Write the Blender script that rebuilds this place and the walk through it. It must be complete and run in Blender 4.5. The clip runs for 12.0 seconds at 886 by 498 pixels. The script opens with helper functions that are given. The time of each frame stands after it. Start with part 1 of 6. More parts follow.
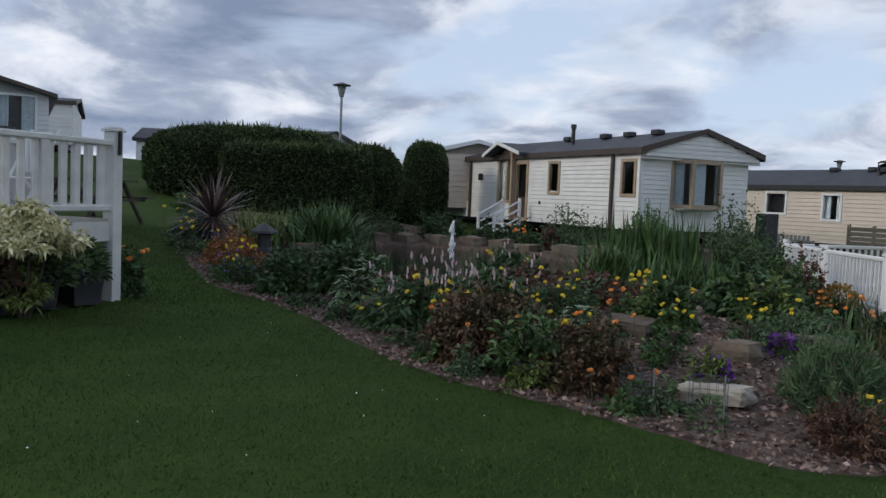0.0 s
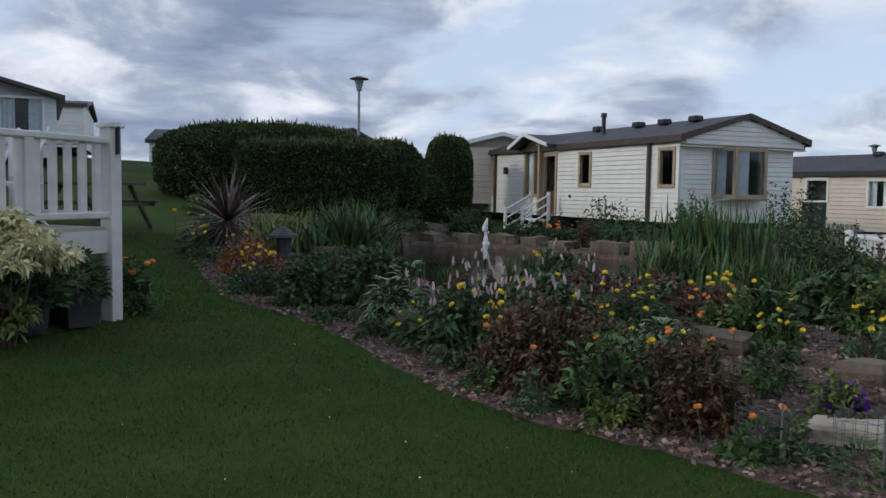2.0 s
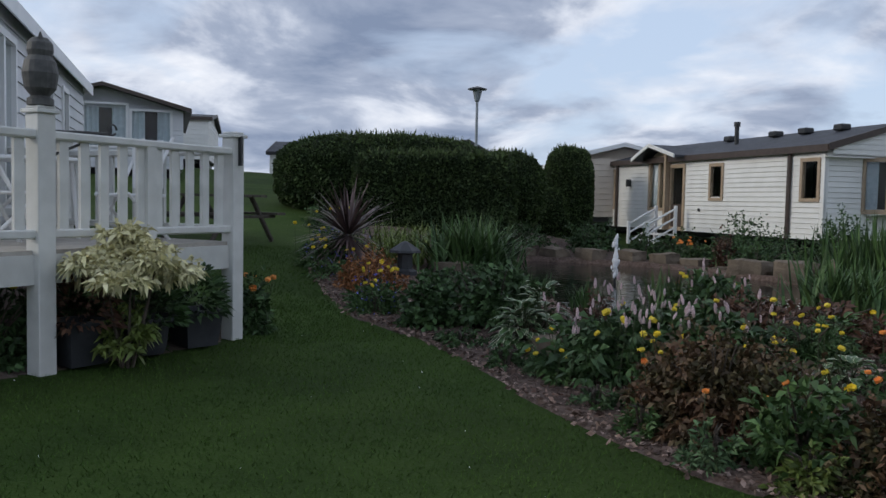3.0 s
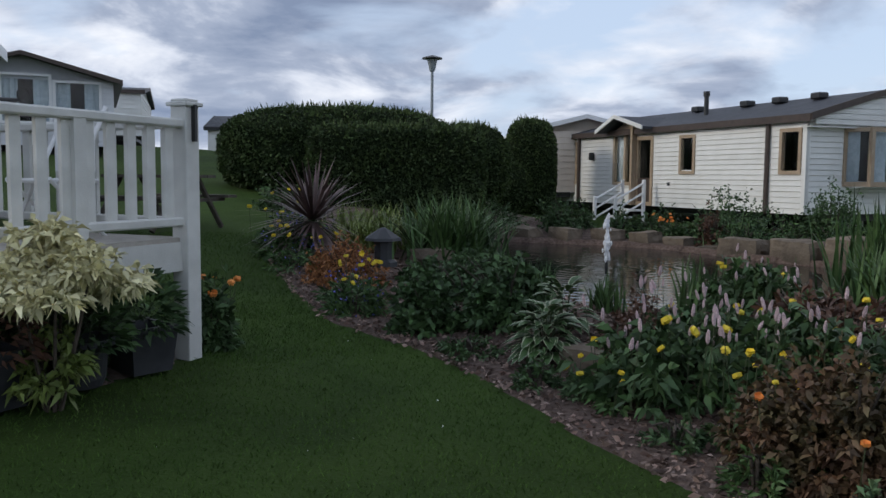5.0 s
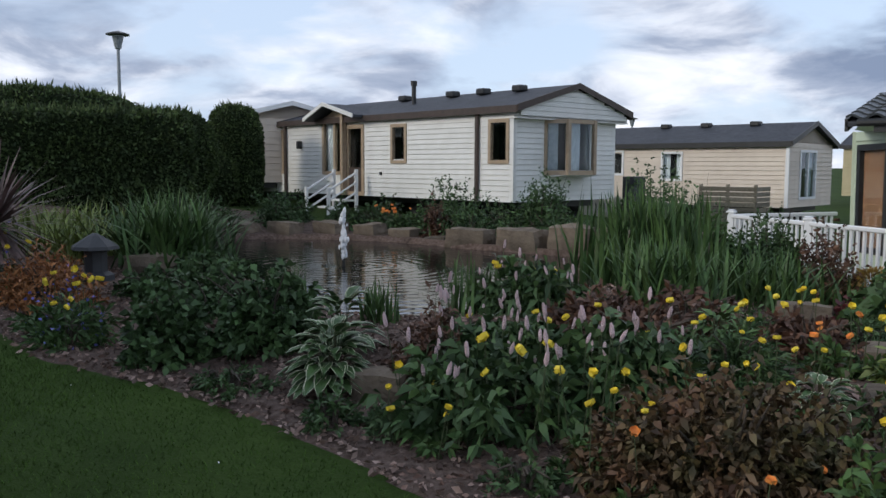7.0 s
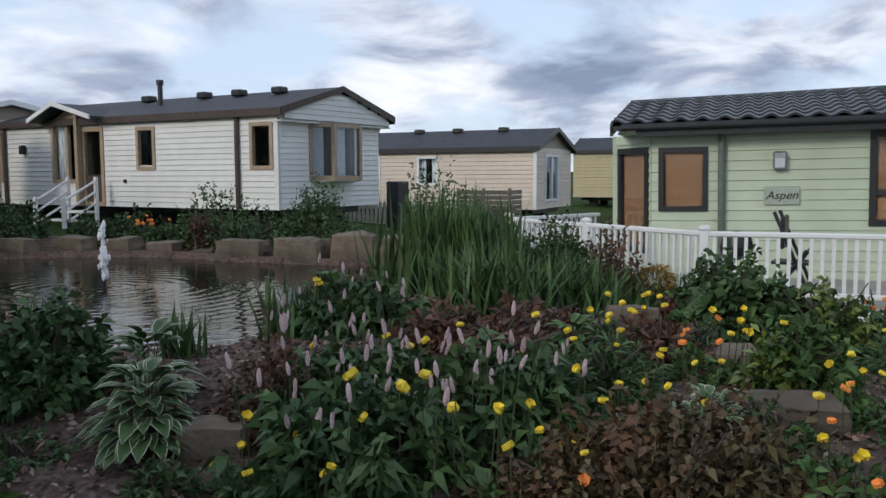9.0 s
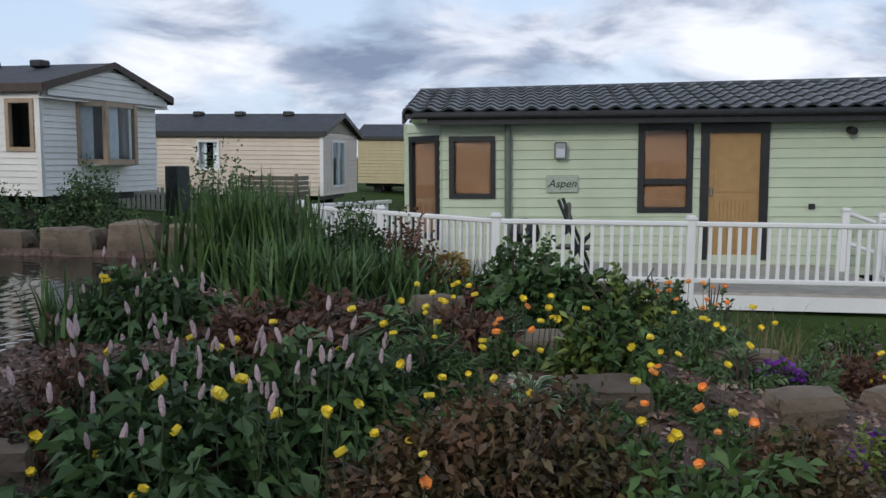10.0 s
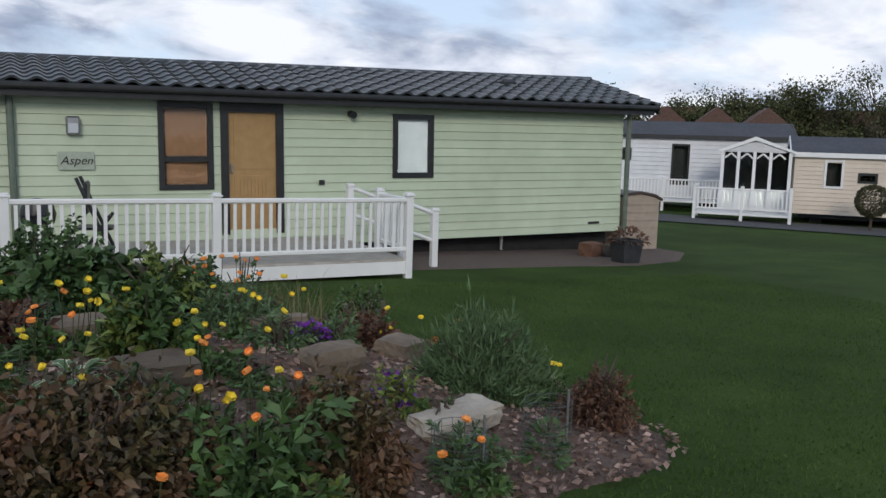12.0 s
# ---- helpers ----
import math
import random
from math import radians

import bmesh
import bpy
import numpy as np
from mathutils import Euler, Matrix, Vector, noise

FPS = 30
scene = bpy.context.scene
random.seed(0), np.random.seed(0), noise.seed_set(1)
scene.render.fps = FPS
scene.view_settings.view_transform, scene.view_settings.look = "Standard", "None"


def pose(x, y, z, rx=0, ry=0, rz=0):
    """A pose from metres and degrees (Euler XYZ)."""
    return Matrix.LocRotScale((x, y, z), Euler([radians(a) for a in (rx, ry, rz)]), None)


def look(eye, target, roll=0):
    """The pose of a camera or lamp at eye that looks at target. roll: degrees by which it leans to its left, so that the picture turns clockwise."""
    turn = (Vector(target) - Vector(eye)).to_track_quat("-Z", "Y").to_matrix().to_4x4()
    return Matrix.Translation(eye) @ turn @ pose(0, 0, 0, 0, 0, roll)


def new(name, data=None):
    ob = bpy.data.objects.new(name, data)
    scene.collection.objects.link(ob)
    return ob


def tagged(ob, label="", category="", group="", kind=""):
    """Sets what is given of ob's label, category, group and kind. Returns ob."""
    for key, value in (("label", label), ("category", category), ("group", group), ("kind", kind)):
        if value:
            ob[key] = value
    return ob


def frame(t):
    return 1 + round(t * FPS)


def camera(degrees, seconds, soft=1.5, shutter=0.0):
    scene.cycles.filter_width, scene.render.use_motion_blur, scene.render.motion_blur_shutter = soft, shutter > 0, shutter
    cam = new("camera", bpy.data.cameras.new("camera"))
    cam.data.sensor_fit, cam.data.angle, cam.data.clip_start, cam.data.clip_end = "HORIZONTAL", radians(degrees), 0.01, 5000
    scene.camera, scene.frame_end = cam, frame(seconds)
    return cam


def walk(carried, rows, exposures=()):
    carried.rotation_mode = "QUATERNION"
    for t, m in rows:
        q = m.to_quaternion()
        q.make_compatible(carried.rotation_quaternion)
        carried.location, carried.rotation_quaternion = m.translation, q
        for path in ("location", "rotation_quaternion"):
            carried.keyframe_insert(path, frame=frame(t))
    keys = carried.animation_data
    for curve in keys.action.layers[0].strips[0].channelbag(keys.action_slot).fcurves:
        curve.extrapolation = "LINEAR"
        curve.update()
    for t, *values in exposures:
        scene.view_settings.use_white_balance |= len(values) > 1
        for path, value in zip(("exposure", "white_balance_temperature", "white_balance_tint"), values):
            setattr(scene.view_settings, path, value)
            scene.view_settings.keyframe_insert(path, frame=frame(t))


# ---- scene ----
cam = camera(55.6, 12.0)
PATH = [
    (0, (0.327, -1.24, 1.256), (-1.289, -0.069, 1.132), 2.3),
    (0.5, (0.032, -1.157, 1.249), (-1.555, 0.053, 1.119), 1.3),
    (1, (-0.191, -1.073, 1.253), (-1.803, 0.105, 1.139), 1.0),
    (1.5, (-0.405, -0.873, 1.27), (-2.041, 0.272, 1.153), 1.4),
    (2, (-0.755, -0.786, 1.255), (-2.394, 0.352, 1.12), 0.9),
    (2.5, (-1.044, -0.746, 1.266), (-2.746, 0.296, 1.136), 0.2),
    (3, (-1.432, -0.626, 1.274), (-3.207, 0.289, 1.162), 1.2),
    (4.8, (-2.771, -0.435, 1.321), (-4.507, 0.547, 1.177), 0.6),
    (5, (-2.881, -0.42, 1.32), (-4.582, 0.619, 1.15), 0.5),
    (5.5, (-3.181, -0.385, 1.363), (-4.768, 0.819, 1.184), -0.0),
    (6, (-3.468, -0.249, 1.372), (-4.954, 1.081, 1.216), 0.7),
    (6.5, (-3.71, -0.233, 1.362), (-5.065, 1.228, 1.188), 0.9),
    (7, (-3.96, -0.254, 1.374), (-5.175, 1.323, 1.179), 0.2),
    (7.5, (-4.203, -0.172, 1.368), (-5.296, 1.493, 1.19), -0.3),
    (9.5, (-4.952, 0.081, 1.369), (-5.415, 2.017, 1.169), 0.2),
    (10, (-5.044, 0.14, 1.392), (-5.219, 2.12, 1.176), 0.5),
    (10.5, (-5.188, 0.183, 1.437), (-5.037, 2.163, 1.203), -0.0),
    (11, (-5.191, 0.187, 1.433), (-4.795, 2.131, 1.182), 1.3),
    (11.5, (-5.187, 0.09, 1.404), (-4.515, 1.957, 1.152), 1.8),
    (12, (-5.219, -0.115, 1.43), (-4.309, 1.649, 1.178), 1.7),
]
walk(cam, [(t, look(eye, target, roll)) for t, eye, target, roll in PATH],
     exposures=[(0, 0.05), (5, 0.12), (6, 0.26), (7.5, 0.24), (9.5, 0.2), (11, 0.13), (12, 0.14)])

# ---- light ----
SUN_AZ, SUN_EL = radians(205), radians(24)   # clockwise from +y
world = bpy.data.worlds.new("sky")
world.use_nodes = True
scene.world = world
W = world.node_tree
W.nodes.clear()


def wn(kind, **props):
    n = W.nodes.new(kind)
    for k, v in props.items():
        if k == "blend_type":
            n.blend_type = v
        elif k == "operation":
            n.operation = v
        elif k == "data_type":
            n.data_type = v
    return n


def wmath(op, a, b):
    n = wn("ShaderNodeMath", operation=op)
    for i, v in enumerate((a, b)):
        if isinstance(v, (int, float)):
            n.inputs[i].default_value = v
        else:
            W.links.new(v, n.inputs[i])
    return n.outputs[0]


def wramp(fac, stops):
    n = wn("ShaderNodeValToRGB")
    W.links.new(fac, n.inputs[0])
    e = n.color_ramp.elements
    while len(e) < len(stops):
        e.new(0.5)
    for el, (p, c) in zip(e, stops):
        el.position, el.color = p, (*c, 1)
    return n.outputs[0]


sky = wn("ShaderNodeTexSky")
sky.sky_type, sky.sun_disc, sky.sun_elevation, sky.sun_rotation = "NISHITA", False, SUN_EL, SUN_AZ
tc = wn("ShaderNodeTexCoord")
sep = wn("ShaderNodeSeparateXYZ")
W.links.new(tc.outputs["Generated"], sep.inputs[0])
zz = wmath("ADD", wmath("MAXIMUM", sep.outputs[2], 0.0), 0.27)
comb = wn("ShaderNodeCombineXYZ")
W.links.new(wmath("DIVIDE", sep.outputs[0], zz), comb.inputs[0])
W.links.new(wmath("DIVIDE", sep.outputs[1], zz), comb.inputs[1])


def wnoise(scale, detail, rough, z):
    mp = wn("ShaderNodeMapping")
    mp.inputs["Location"].default_value = (3.1, 7.7, z)
    W.links.new(comb.outputs[0], mp.inputs[0])
    n = wn("ShaderNodeTexNoise")
    n.inputs["Scale"].default_value, n.inputs["Detail"].default_value, n.inputs["Roughness"].default_value = scale, detail, rough
    n.inputs["Distortion"].default_value = 0.35
    W.links.new(mp.outputs[0], n.inputs["Vector"])
    return n.outputs[0]


mask = wramp(wnoise(1.5, 8, 0.52, 1.0), [(0.38, (0, 0, 0)), (0.52, (1, 1, 1))])
shade = wramp(wnoise(2.3, 9, 0.55, 5.0), [(0.34, (0.86, 0.89, 0.96)), (0.45, (0.66, 0.71, 0.82)), (0.55, (0.37, 0.43, 0.56)), (0.68, (0.22, 0.28, 0.41))])
blue = wn("ShaderNodeMix", data_type="RGBA", blend_type="MIX")
blue.inputs[0].default_value = 0.75
skl = wn("ShaderNodeVectorMath", operation="SCALE")
W.links.new(sky.outputs[0], skl.inputs[0])
skl.inputs[3].default_value = 0.10
W.links.new(skl.outputs[0], blue.inputs[6])
blue.inputs[7].default_value = (0.60, 0.73, 0.95, 1)
mixc = wn("ShaderNodeMix", data_type="RGBA", blend_type="MIX")
W.links.new(mask, mixc.inputs[0])
W.links.new(blue.outputs[2], mixc.inputs[6])
W.links.new(shade, mixc.inputs[7])
bg = wn("ShaderNodeBackground")
bg.inputs[1].default_value = 1.0
W.links.new(mixc.outputs[2], bg.inputs[0])
wo = wn("ShaderNodeOutputWorld")
W.links.new(bg.outputs[0], wo.inputs[0])

sun = new("sun", bpy.data.lights.new("sun", "SUN"))
sun.data.energy, sun.data.angle, sun.data.color = 1.0, radians(14), (1.0, 0.93, 0.82)
sd = Vector((math.sin(SUN_AZ) * math.cos(SUN_EL), math.cos(SUN_AZ) * math.cos(SUN_EL), math.sin(SUN_EL)))
sun.matrix_world = look(tuple(sd * 60), (0, 0, 0))


# ---- materials ----
def mat(name, c1, c2, scale=8.0, rough=0.6, metal=0.0, bump=0.0, bscale=60.0, rnd="", spread=0.25, dirt=0.0, spec=0.5):
    """Two-tone noise paint with fine relief; rnd 'island' or 'object' varies brightness piece by piece."""
    m = bpy.data.materials.new(name)
    m.use_nodes = True
    t = m.node_tree
    b = t.nodes["Principled BSDF"]
    co = t.nodes.new("ShaderNodeTexCoord")
    n = t.nodes.new("ShaderNodeTexNoise")
    n.inputs["Scale"].default_value, n.inputs["Detail"].default_value = scale, 5
    t.links.new(co.outputs["Object"], n.inputs["Vector"])
    r = t.nodes.new("ShaderNodeValToRGB")
    r.color_ramp.elements[0].position, r.color_ramp.elements[1].position = 0.32, 0.68
    r.color_ramp.elements[0].color, r.color_ramp.elements[1].color = (*c1, 1), (*c2, 1)
    t.links.new(n.outputs[0], r.inputs[0])
    out = r.outputs[0]
    if dirt:
        d = t.nodes.new("ShaderNodeTexNoise")
        d.inputs["Scale"].default_value, d.inputs["Detail"].default_value = scale * 0.23, 6
        t.links.new(co.outputs["Object"], d.inputs["Vector"])
        mr = t.nodes.new("ShaderNodeMapRange")
        mr.inputs[1].default_value, mr.inputs[2].default_value, mr.inputs[3].default_value, mr.inputs[4].default_value = 0.4, 0.7, 1.0, 1.0 - dirt
        t.links.new(d.outputs[0], mr.inputs[0])
        mx = t.nodes.new("ShaderNodeVectorMath")
        mx.operation = "SCALE"
        t.links.new(out, mx.inputs[0])
        t.links.new(mr.outputs[0], mx.inputs[3])
        out = mx.outputs[0]
    if rnd:
        g = t.nodes.new("ShaderNodeNewGeometry" if rnd == "island" else "ShaderNodeObjectInfo")
        hv = t.nodes.new("ShaderNodeMapRange")
        hv.inputs[3].default_value, hv.inputs[4].default_value = 1 - spread, 1 + spread
        t.links.new(g.outputs["Random Per Island" if rnd == "island" else "Random"], hv.inputs[0])
        mx = t.nodes.new("ShaderNodeVectorMath")
        mx.operation = "SCALE"
        t.links.new(out, mx.inputs[0])
        t.links.new(hv.outputs[0], mx.inputs[3])
        out = mx.outputs[0]
    t.links.new(out, b.inputs["Base Color"])
    b.inputs["Roughness"].default_value, b.inputs["Metallic"].default_value = rough, metal
    b.inputs["Specular IOR Level"].default_value = spec
    if bump:
        bn = t.nodes.new("ShaderNodeTexNoise")
        bn.inputs["Scale"].default_value, bn.inputs["Detail"].default_value = bscale, 4
        t.links.new(co.outputs["Object"], bn.inputs["Vector"])
        bp = t.nodes.new("ShaderNodeBump")
        bp.inputs["Strength"].default_value, bp.inputs["Distance"].default_value = bump, 0.02
        t.links.new(bn.outputs[0], bp.inputs["Height"])
        t.links.new(bp.outputs[0], b.inputs["Normal"])
    return m


M = {
    "lawn": mat("lawn", (0.031, 0.058, 0.012), (0.048, 0.083, 0.017), 1.3, 0.9, bump=0.9, bscale=45, dirt=0.35, spec=0.1),
    "blade": mat("grass_blade", (0.036, 0.075, 0.014), (0.066, 0.116, 0.023), 1.0, 0.8, rnd="island", spread=0.45, spec=0.15),
    "soil": mat("bark_mulch", (0.083, 0.054, 0.042), (0.173, 0.128, 0.108), 22, 0.95, bump=1.0, bscale=50, dirt=0.4, spec=0.2),
    "chip": mat("bark_chip", (0.128, 0.075, 0.057), (0.330, 0.247, 0.210), 9, 0.9, rnd="island", spread=0.6, spec=0.2),
    "gravel": mat("gravel", (0.078, 0.056, 0.046), (0.144, 0.106, 0.090), 30, 0.95, bump=1.0, bscale=70),
    "asphalt": mat("asphalt", (0.045, 0.047, 0.05), (0.07, 0.07, 0.072), 14, 0.9, bump=0.5, bscale=120),
    "stone": mat("sandstone", (0.105, 0.080, 0.058), (0.225, 0.178, 0.130), 5, 0.9, bump=0.9, bscale=22, rnd="object", spread=0.3, dirt=0.6),
    "slabstone": mat("pale_slab", (0.34, 0.30, 0.25), (0.48, 0.43, 0.36), 9, 0.9, bump=0.6, bscale=40, dirt=0.3),
    "white": mat("white_boards", (0.74, 0.735, 0.70), (0.80, 0.795, 0.765), 3, 0.5, rnd="object", spread=0.03, dirt=0.08),
    "cream": mat("cream_boards", (0.62, 0.53, 0.44), (0.68, 0.59, 0.49), 3, 0.5, rnd="object", spread=0.03, dirt=0.08),
    "green": mat("green_boards", (0.466, 0.540, 0.397), (0.519, 0.590, 0.441), 3, 0.5, rnd="object", spread=0.035, dirt=0.10),
    "grey": mat("grey_boards", (0.60, 0.61, 0.63), (0.67, 0.68, 0.70), 3, 0.5, rnd="object", spread=0.03, dirt=0.1),
    "plastic": mat("white_plastic", (0.76, 0.77, 0.77), (0.82, 0.82, 0.82), 4, 0.35, dirt=0.06),
    "deckpaint": mat("off_white_paint", (0.60, 0.60, 0.57), (0.70, 0.70, 0.67), 6, 0.55, dirt=0.22, bump=0.15, bscale=90),
    "deckwood": mat("weathered_deck", (0.36, 0.33, 0.29), (0.46, 0.43, 0.38), 9, 0.75, bump=0.3, dirt=0.2),
    "slate": mat("dark_roof_felt", (0.028, 0.032, 0.042), (0.055, 0.06, 0.075), 7, 0.7, bump=0.4, bscale=50, dirt=0.3),
    "tile": mat("dark_roof_tile", (0.030, 0.036, 0.040), (0.055, 0.062, 0.068), 9, 0.38, rnd="object", spread=0.25),
    "black": mat("black_trim", (0.012, 0.013, 0.014), (0.022, 0.023, 0.024), 9, 0.4),
    "brown": mat("brown_trim", (0.045, 0.030, 0.024), (0.07, 0.048, 0.038), 9, 0.5),
    "tan": mat("tan_frame", (0.34, 0.25, 0.17), (0.42, 0.32, 0.22), 9, 0.5),
    "blind": mat("brown_blind", (0.17, 0.085, 0.042), (0.21, 0.11, 0.06), 12, 0.8),
    "doorwood": mat("tan_door", (0.33, 0.20, 0.08), (0.39, 0.24, 0.10), 7, 0.5),
    "curtain": mat("pale_curtain", (0.42, 0.47, 0.52), (0.58, 0.62, 0.66), 10, 0.9),
    # near-black: missing light in rooms and under homes, put into the colour
    "dark": mat("unlit_dark", (0.010, 0.010, 0.011), (0.02, 0.02, 0.02), 5, 0.9),
    "metal": mat("grey_metal", (0.30, 0.31, 0.32), (0.40, 0.41, 0.42), 20, 0.4, 0.8),
    "lampmetal": mat("lamp_post_paint", (0.20, 0.23, 0.25), (0.27, 0.30, 0.32), 20, 0.5),
    "pot": mat("dark_slate_pot", (0.021, 0.023, 0.027), (0.042, 0.045, 0.051), 8, 0.6, dirt=0.3),
    "fence": mat("old_fence_wood", (0.16, 0.14, 0.10), (0.24, 0.21, 0.16), 12, 0.85, rnd="object"),
    "shed": mat("shed_plastic", (0.33, 0.27, 0.22), (0.39, 0.32, 0.26), 6, 0.6),
    "wood": mat("old_wood", (0.045, 0.038, 0.03), (0.09, 0.075, 0.06), 14, 0.85),
    "terracotta": mat("ochre_render", (0.34, 0.25, 0.13), (0.42, 0.31, 0.17), 6, 0.9),
    "rooftile": mat("red_roof", (0.09, 0.05, 0.04), (0.13, 0.075, 0.06), 6, 0.9),
    "hedge": mat("hedge_leaf", (0.035, 0.057, 0.022), (0.065, 0.100, 0.030), 3, 0.7, rnd="island", spread=0.5, spec=0.25),
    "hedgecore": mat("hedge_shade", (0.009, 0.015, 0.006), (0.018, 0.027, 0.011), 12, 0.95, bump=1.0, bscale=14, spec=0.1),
    "dkgreen": mat("dark_leaf", (0.036, 0.068, 0.027), (0.070, 0.128, 0.044), 4, 0.55, rnd="island", spread=0.5, spec=0.3),
    "midgreen": mat("mid_leaf", (0.039, 0.080, 0.024), (0.075, 0.136, 0.042), 4, 0.55, rnd="island", spread=0.45, spec=0.3),
    "blue_green": mat("grey_green_leaf", (0.063, 0.112, 0.051), (0.112, 0.171, 0.081), 4, 0.7, rnd="island", spread=0.4, spec=0.2),
    "lime": mat("lime_leaf", (0.09, 0.135, 0.025), (0.15, 0.19, 0.045), 4, 0.6, rnd="island", spread=0.4),
    "bronze": mat("bronze_leaf", (0.058, 0.060, 0.024), (0.132, 0.066, 0.040), 4, 0.55, rnd="island", spread=0.5, spec=0.3),
    "redbrown": mat("red_brown_leaf", (0.078, 0.036, 0.022), (0.120, 0.060, 0.034), 4, 0.65, rnd="island", spread=0.5),
    "rust": mat("orange_heath_leaf", (0.24, 0.095, 0.035), (0.34, 0.15, 0.05), 4, 0.7, rnd="island", spread=0.45),
    "wine": mat("wine_red_leaf", (0.06, 0.012, 0.014), (0.10, 0.022, 0.024), 4, 0.6, rnd="island", spread=0.4),
    "cordy": mat("purple_strap_leaf", (0.075, 0.045, 0.045), (0.13, 0.085, 0.075), 5, 0.5, rnd="island", spread=0.55),
    "cream_leaf": mat("cream_leaf", (0.550, 0.506, 0.264), (0.726, 0.682, 0.418), 6, 0.6, rnd="island", spread=0.35),
    "hosta": mat("hosta_leaf", (0.035, 0.075, 0.022), (0.060, 0.115, 0.035), 5, 0.45, rnd="island", spread=0.25),
    "margin": mat("hosta_margin", (0.46, 0.48, 0.33), (0.58, 0.58, 0.42), 5, 0.5, rnd="island", spread=0.15),
    "stem": mat("plant_stem", (0.035, 0.05, 0.02), (0.06, 0.075, 0.03), 9, 0.7),
    "bark": mat("bark", (0.05, 0.04, 0.03), (0.09, 0.07, 0.055), 16, 0.9, bump=0.8),
    "yellow": mat("yellow_petal", (0.78, 0.60, 0.04), (0.86, 0.70, 0.08), 30, 0.6, rnd="object", spread=0.12),
    "orange": mat("orange_petal", (0.80, 0.28, 0.06), (0.88, 0.38, 0.10), 30, 0.6, rnd="object", spread=0.15),
    "pink": mat("pink_spike", (0.62, 0.44, 0.48), (0.80, 0.62, 0.64), 60, 0.8, rnd="object", spread=0.2, bump=1.0, bscale=160),
    "purple": mat("purple_petal", (0.12, 0.02, 0.26), (0.20, 0.04, 0.38), 30, 0.7, rnd="island", spread=0.4),
    "blueflower": mat("blue_petal", (0.10, 0.10, 0.38), (0.16, 0.15, 0.48), 30, 0.7, rnd="island", spread=0.3),
    "magenta": mat("pink_petal", (0.45, 0.16, 0.26), (0.60, 0.28, 0.38), 30, 0.7, rnd="island", spread=0.3),
    "wire": mat("green_wire", (0.05, 0.07, 0.065), (0.08, 0.10, 0.095), 30, 0.5),
    "owl": mat("grey_brown_plastic", (0.05, 0.05, 0.05), (0.10, 0.10, 0.095), 18, 0.6, dirt=0.3),
    "foam": mat("white_water", (0.75, 0.77, 0.80), (0.85, 0.86, 0.88), 40, 0.25, bump=0.6),
    "cable": mat("black_cable", (0.02, 0.02, 0.02), (0.03, 0.03, 0.03), 9, 0.5),
    "woods": mat("far_leaf", (0.049, 0.062, 0.029), (0.111, 0.120, 0.058), 1, 0.85, rnd="island", spread=0.5, spec=0.1),
    "sign": mat("sign_plate", (0.32, 0.37, 0.30), (0.40, 0.45, 0.37), 14, 0.5),
}
glass = bpy.data.materials.new("window_glass")
glass.use_nodes = True
gb = glass.node_tree.nodes["Principled BSDF"]
gb.inputs["Base Color"].default_value, gb.inputs["Roughness"].default_value = (0.9, 0.95, 0.95, 1), 0.03
gb.inputs["Transmission Weight"].default_value, gb.inputs["IOR"].default_value = 1.0, 1.3
M["glass"] = glass
frost = mat("frosted_pane", (0.50, 0.54, 0.57), (0.58, 0.62, 0.65), 5, 0.25)
M["frost"] = frost
FOUNT = (-11.75, 7.7)
water_mat = bpy.data.materials.new("pond_water")
water_mat.use_nodes = True
t = water_mat.node_tree
b = t.nodes["Principled BSDF"]
b.inputs["Base Color"].default_value, b.inputs["Roughness"].default_value = (0.010, 0.012, 0.010, 1), 0.04
b.inputs["Specular IOR Level"].default_value = 1.0
co = t.nodes.new("ShaderNodeTexCoord")
wv = t.nodes.new("ShaderNodeTexWave")
wv.wave_type, wv.rings_direction = "RINGS", "Z"
wv.inputs["Scale"].default_value, wv.inputs["Distortion"].default_value, wv.inputs["Detail Scale"].default_value = 1.5, 3.0, 2.2
t.links.new(co.outputs["Object"], wv.inputs["Vector"])
bp = t.nodes.new("ShaderNodeBump")
bp.inputs["Strength"].default_value, bp.inputs["Distance"].default_value = 0.08, 0.03
t.links.new(wv.outputs["Fac"], bp.inputs["Height"])
n2 = t.nodes.new("ShaderNodeTexNoise")
n2.inputs["Scale"].default_value, n2.inputs["Detail"].default_value = 7, 3
t.links.new(co.outputs["Object"], n2.inputs["Vector"])
bp2 = t.nodes.new("ShaderNodeBump")
bp2.inputs["Strength"].default_value, bp2.inputs["Distance"].default_value = 0.06, 0.03
t.links.new(n2.outputs[0], bp2.inputs["Height"])
t.links.new(bp.outputs[0], bp2.inputs["Normal"])
t.links.new(bp2.outputs[0], b.inputs["Normal"])
M["water"] = water_mat


# ---- builders ----
def part(name, bm, material, parent=None, label="", at=None):
    me = bpy.data.meshes.new(name)
    if isinstance(bm, bmesh.types.BMesh):
        bm.to_mesh(me)
        bm.free()
    else:
        me.from_pydata(*bm)
    for m in (material if isinstance(material, list) else [material]):
        me.materials.append(m)
    ob = new(name, me)
    if parent:
        ob.parent = parent
    if at is not None:
        ob.matrix_basis = at
    if label:
        tagged(ob, label)
    return ob


def share(name, me, parent, m):
    ob = new(name, me)
    ob.parent = parent
    ob.matrix_basis = m
    return ob


def empty(name, m, label, category, group="", kind=""):
    ob = new(name)
    ob.matrix_basis = m
    return tagged(ob, label, category, group, kind)


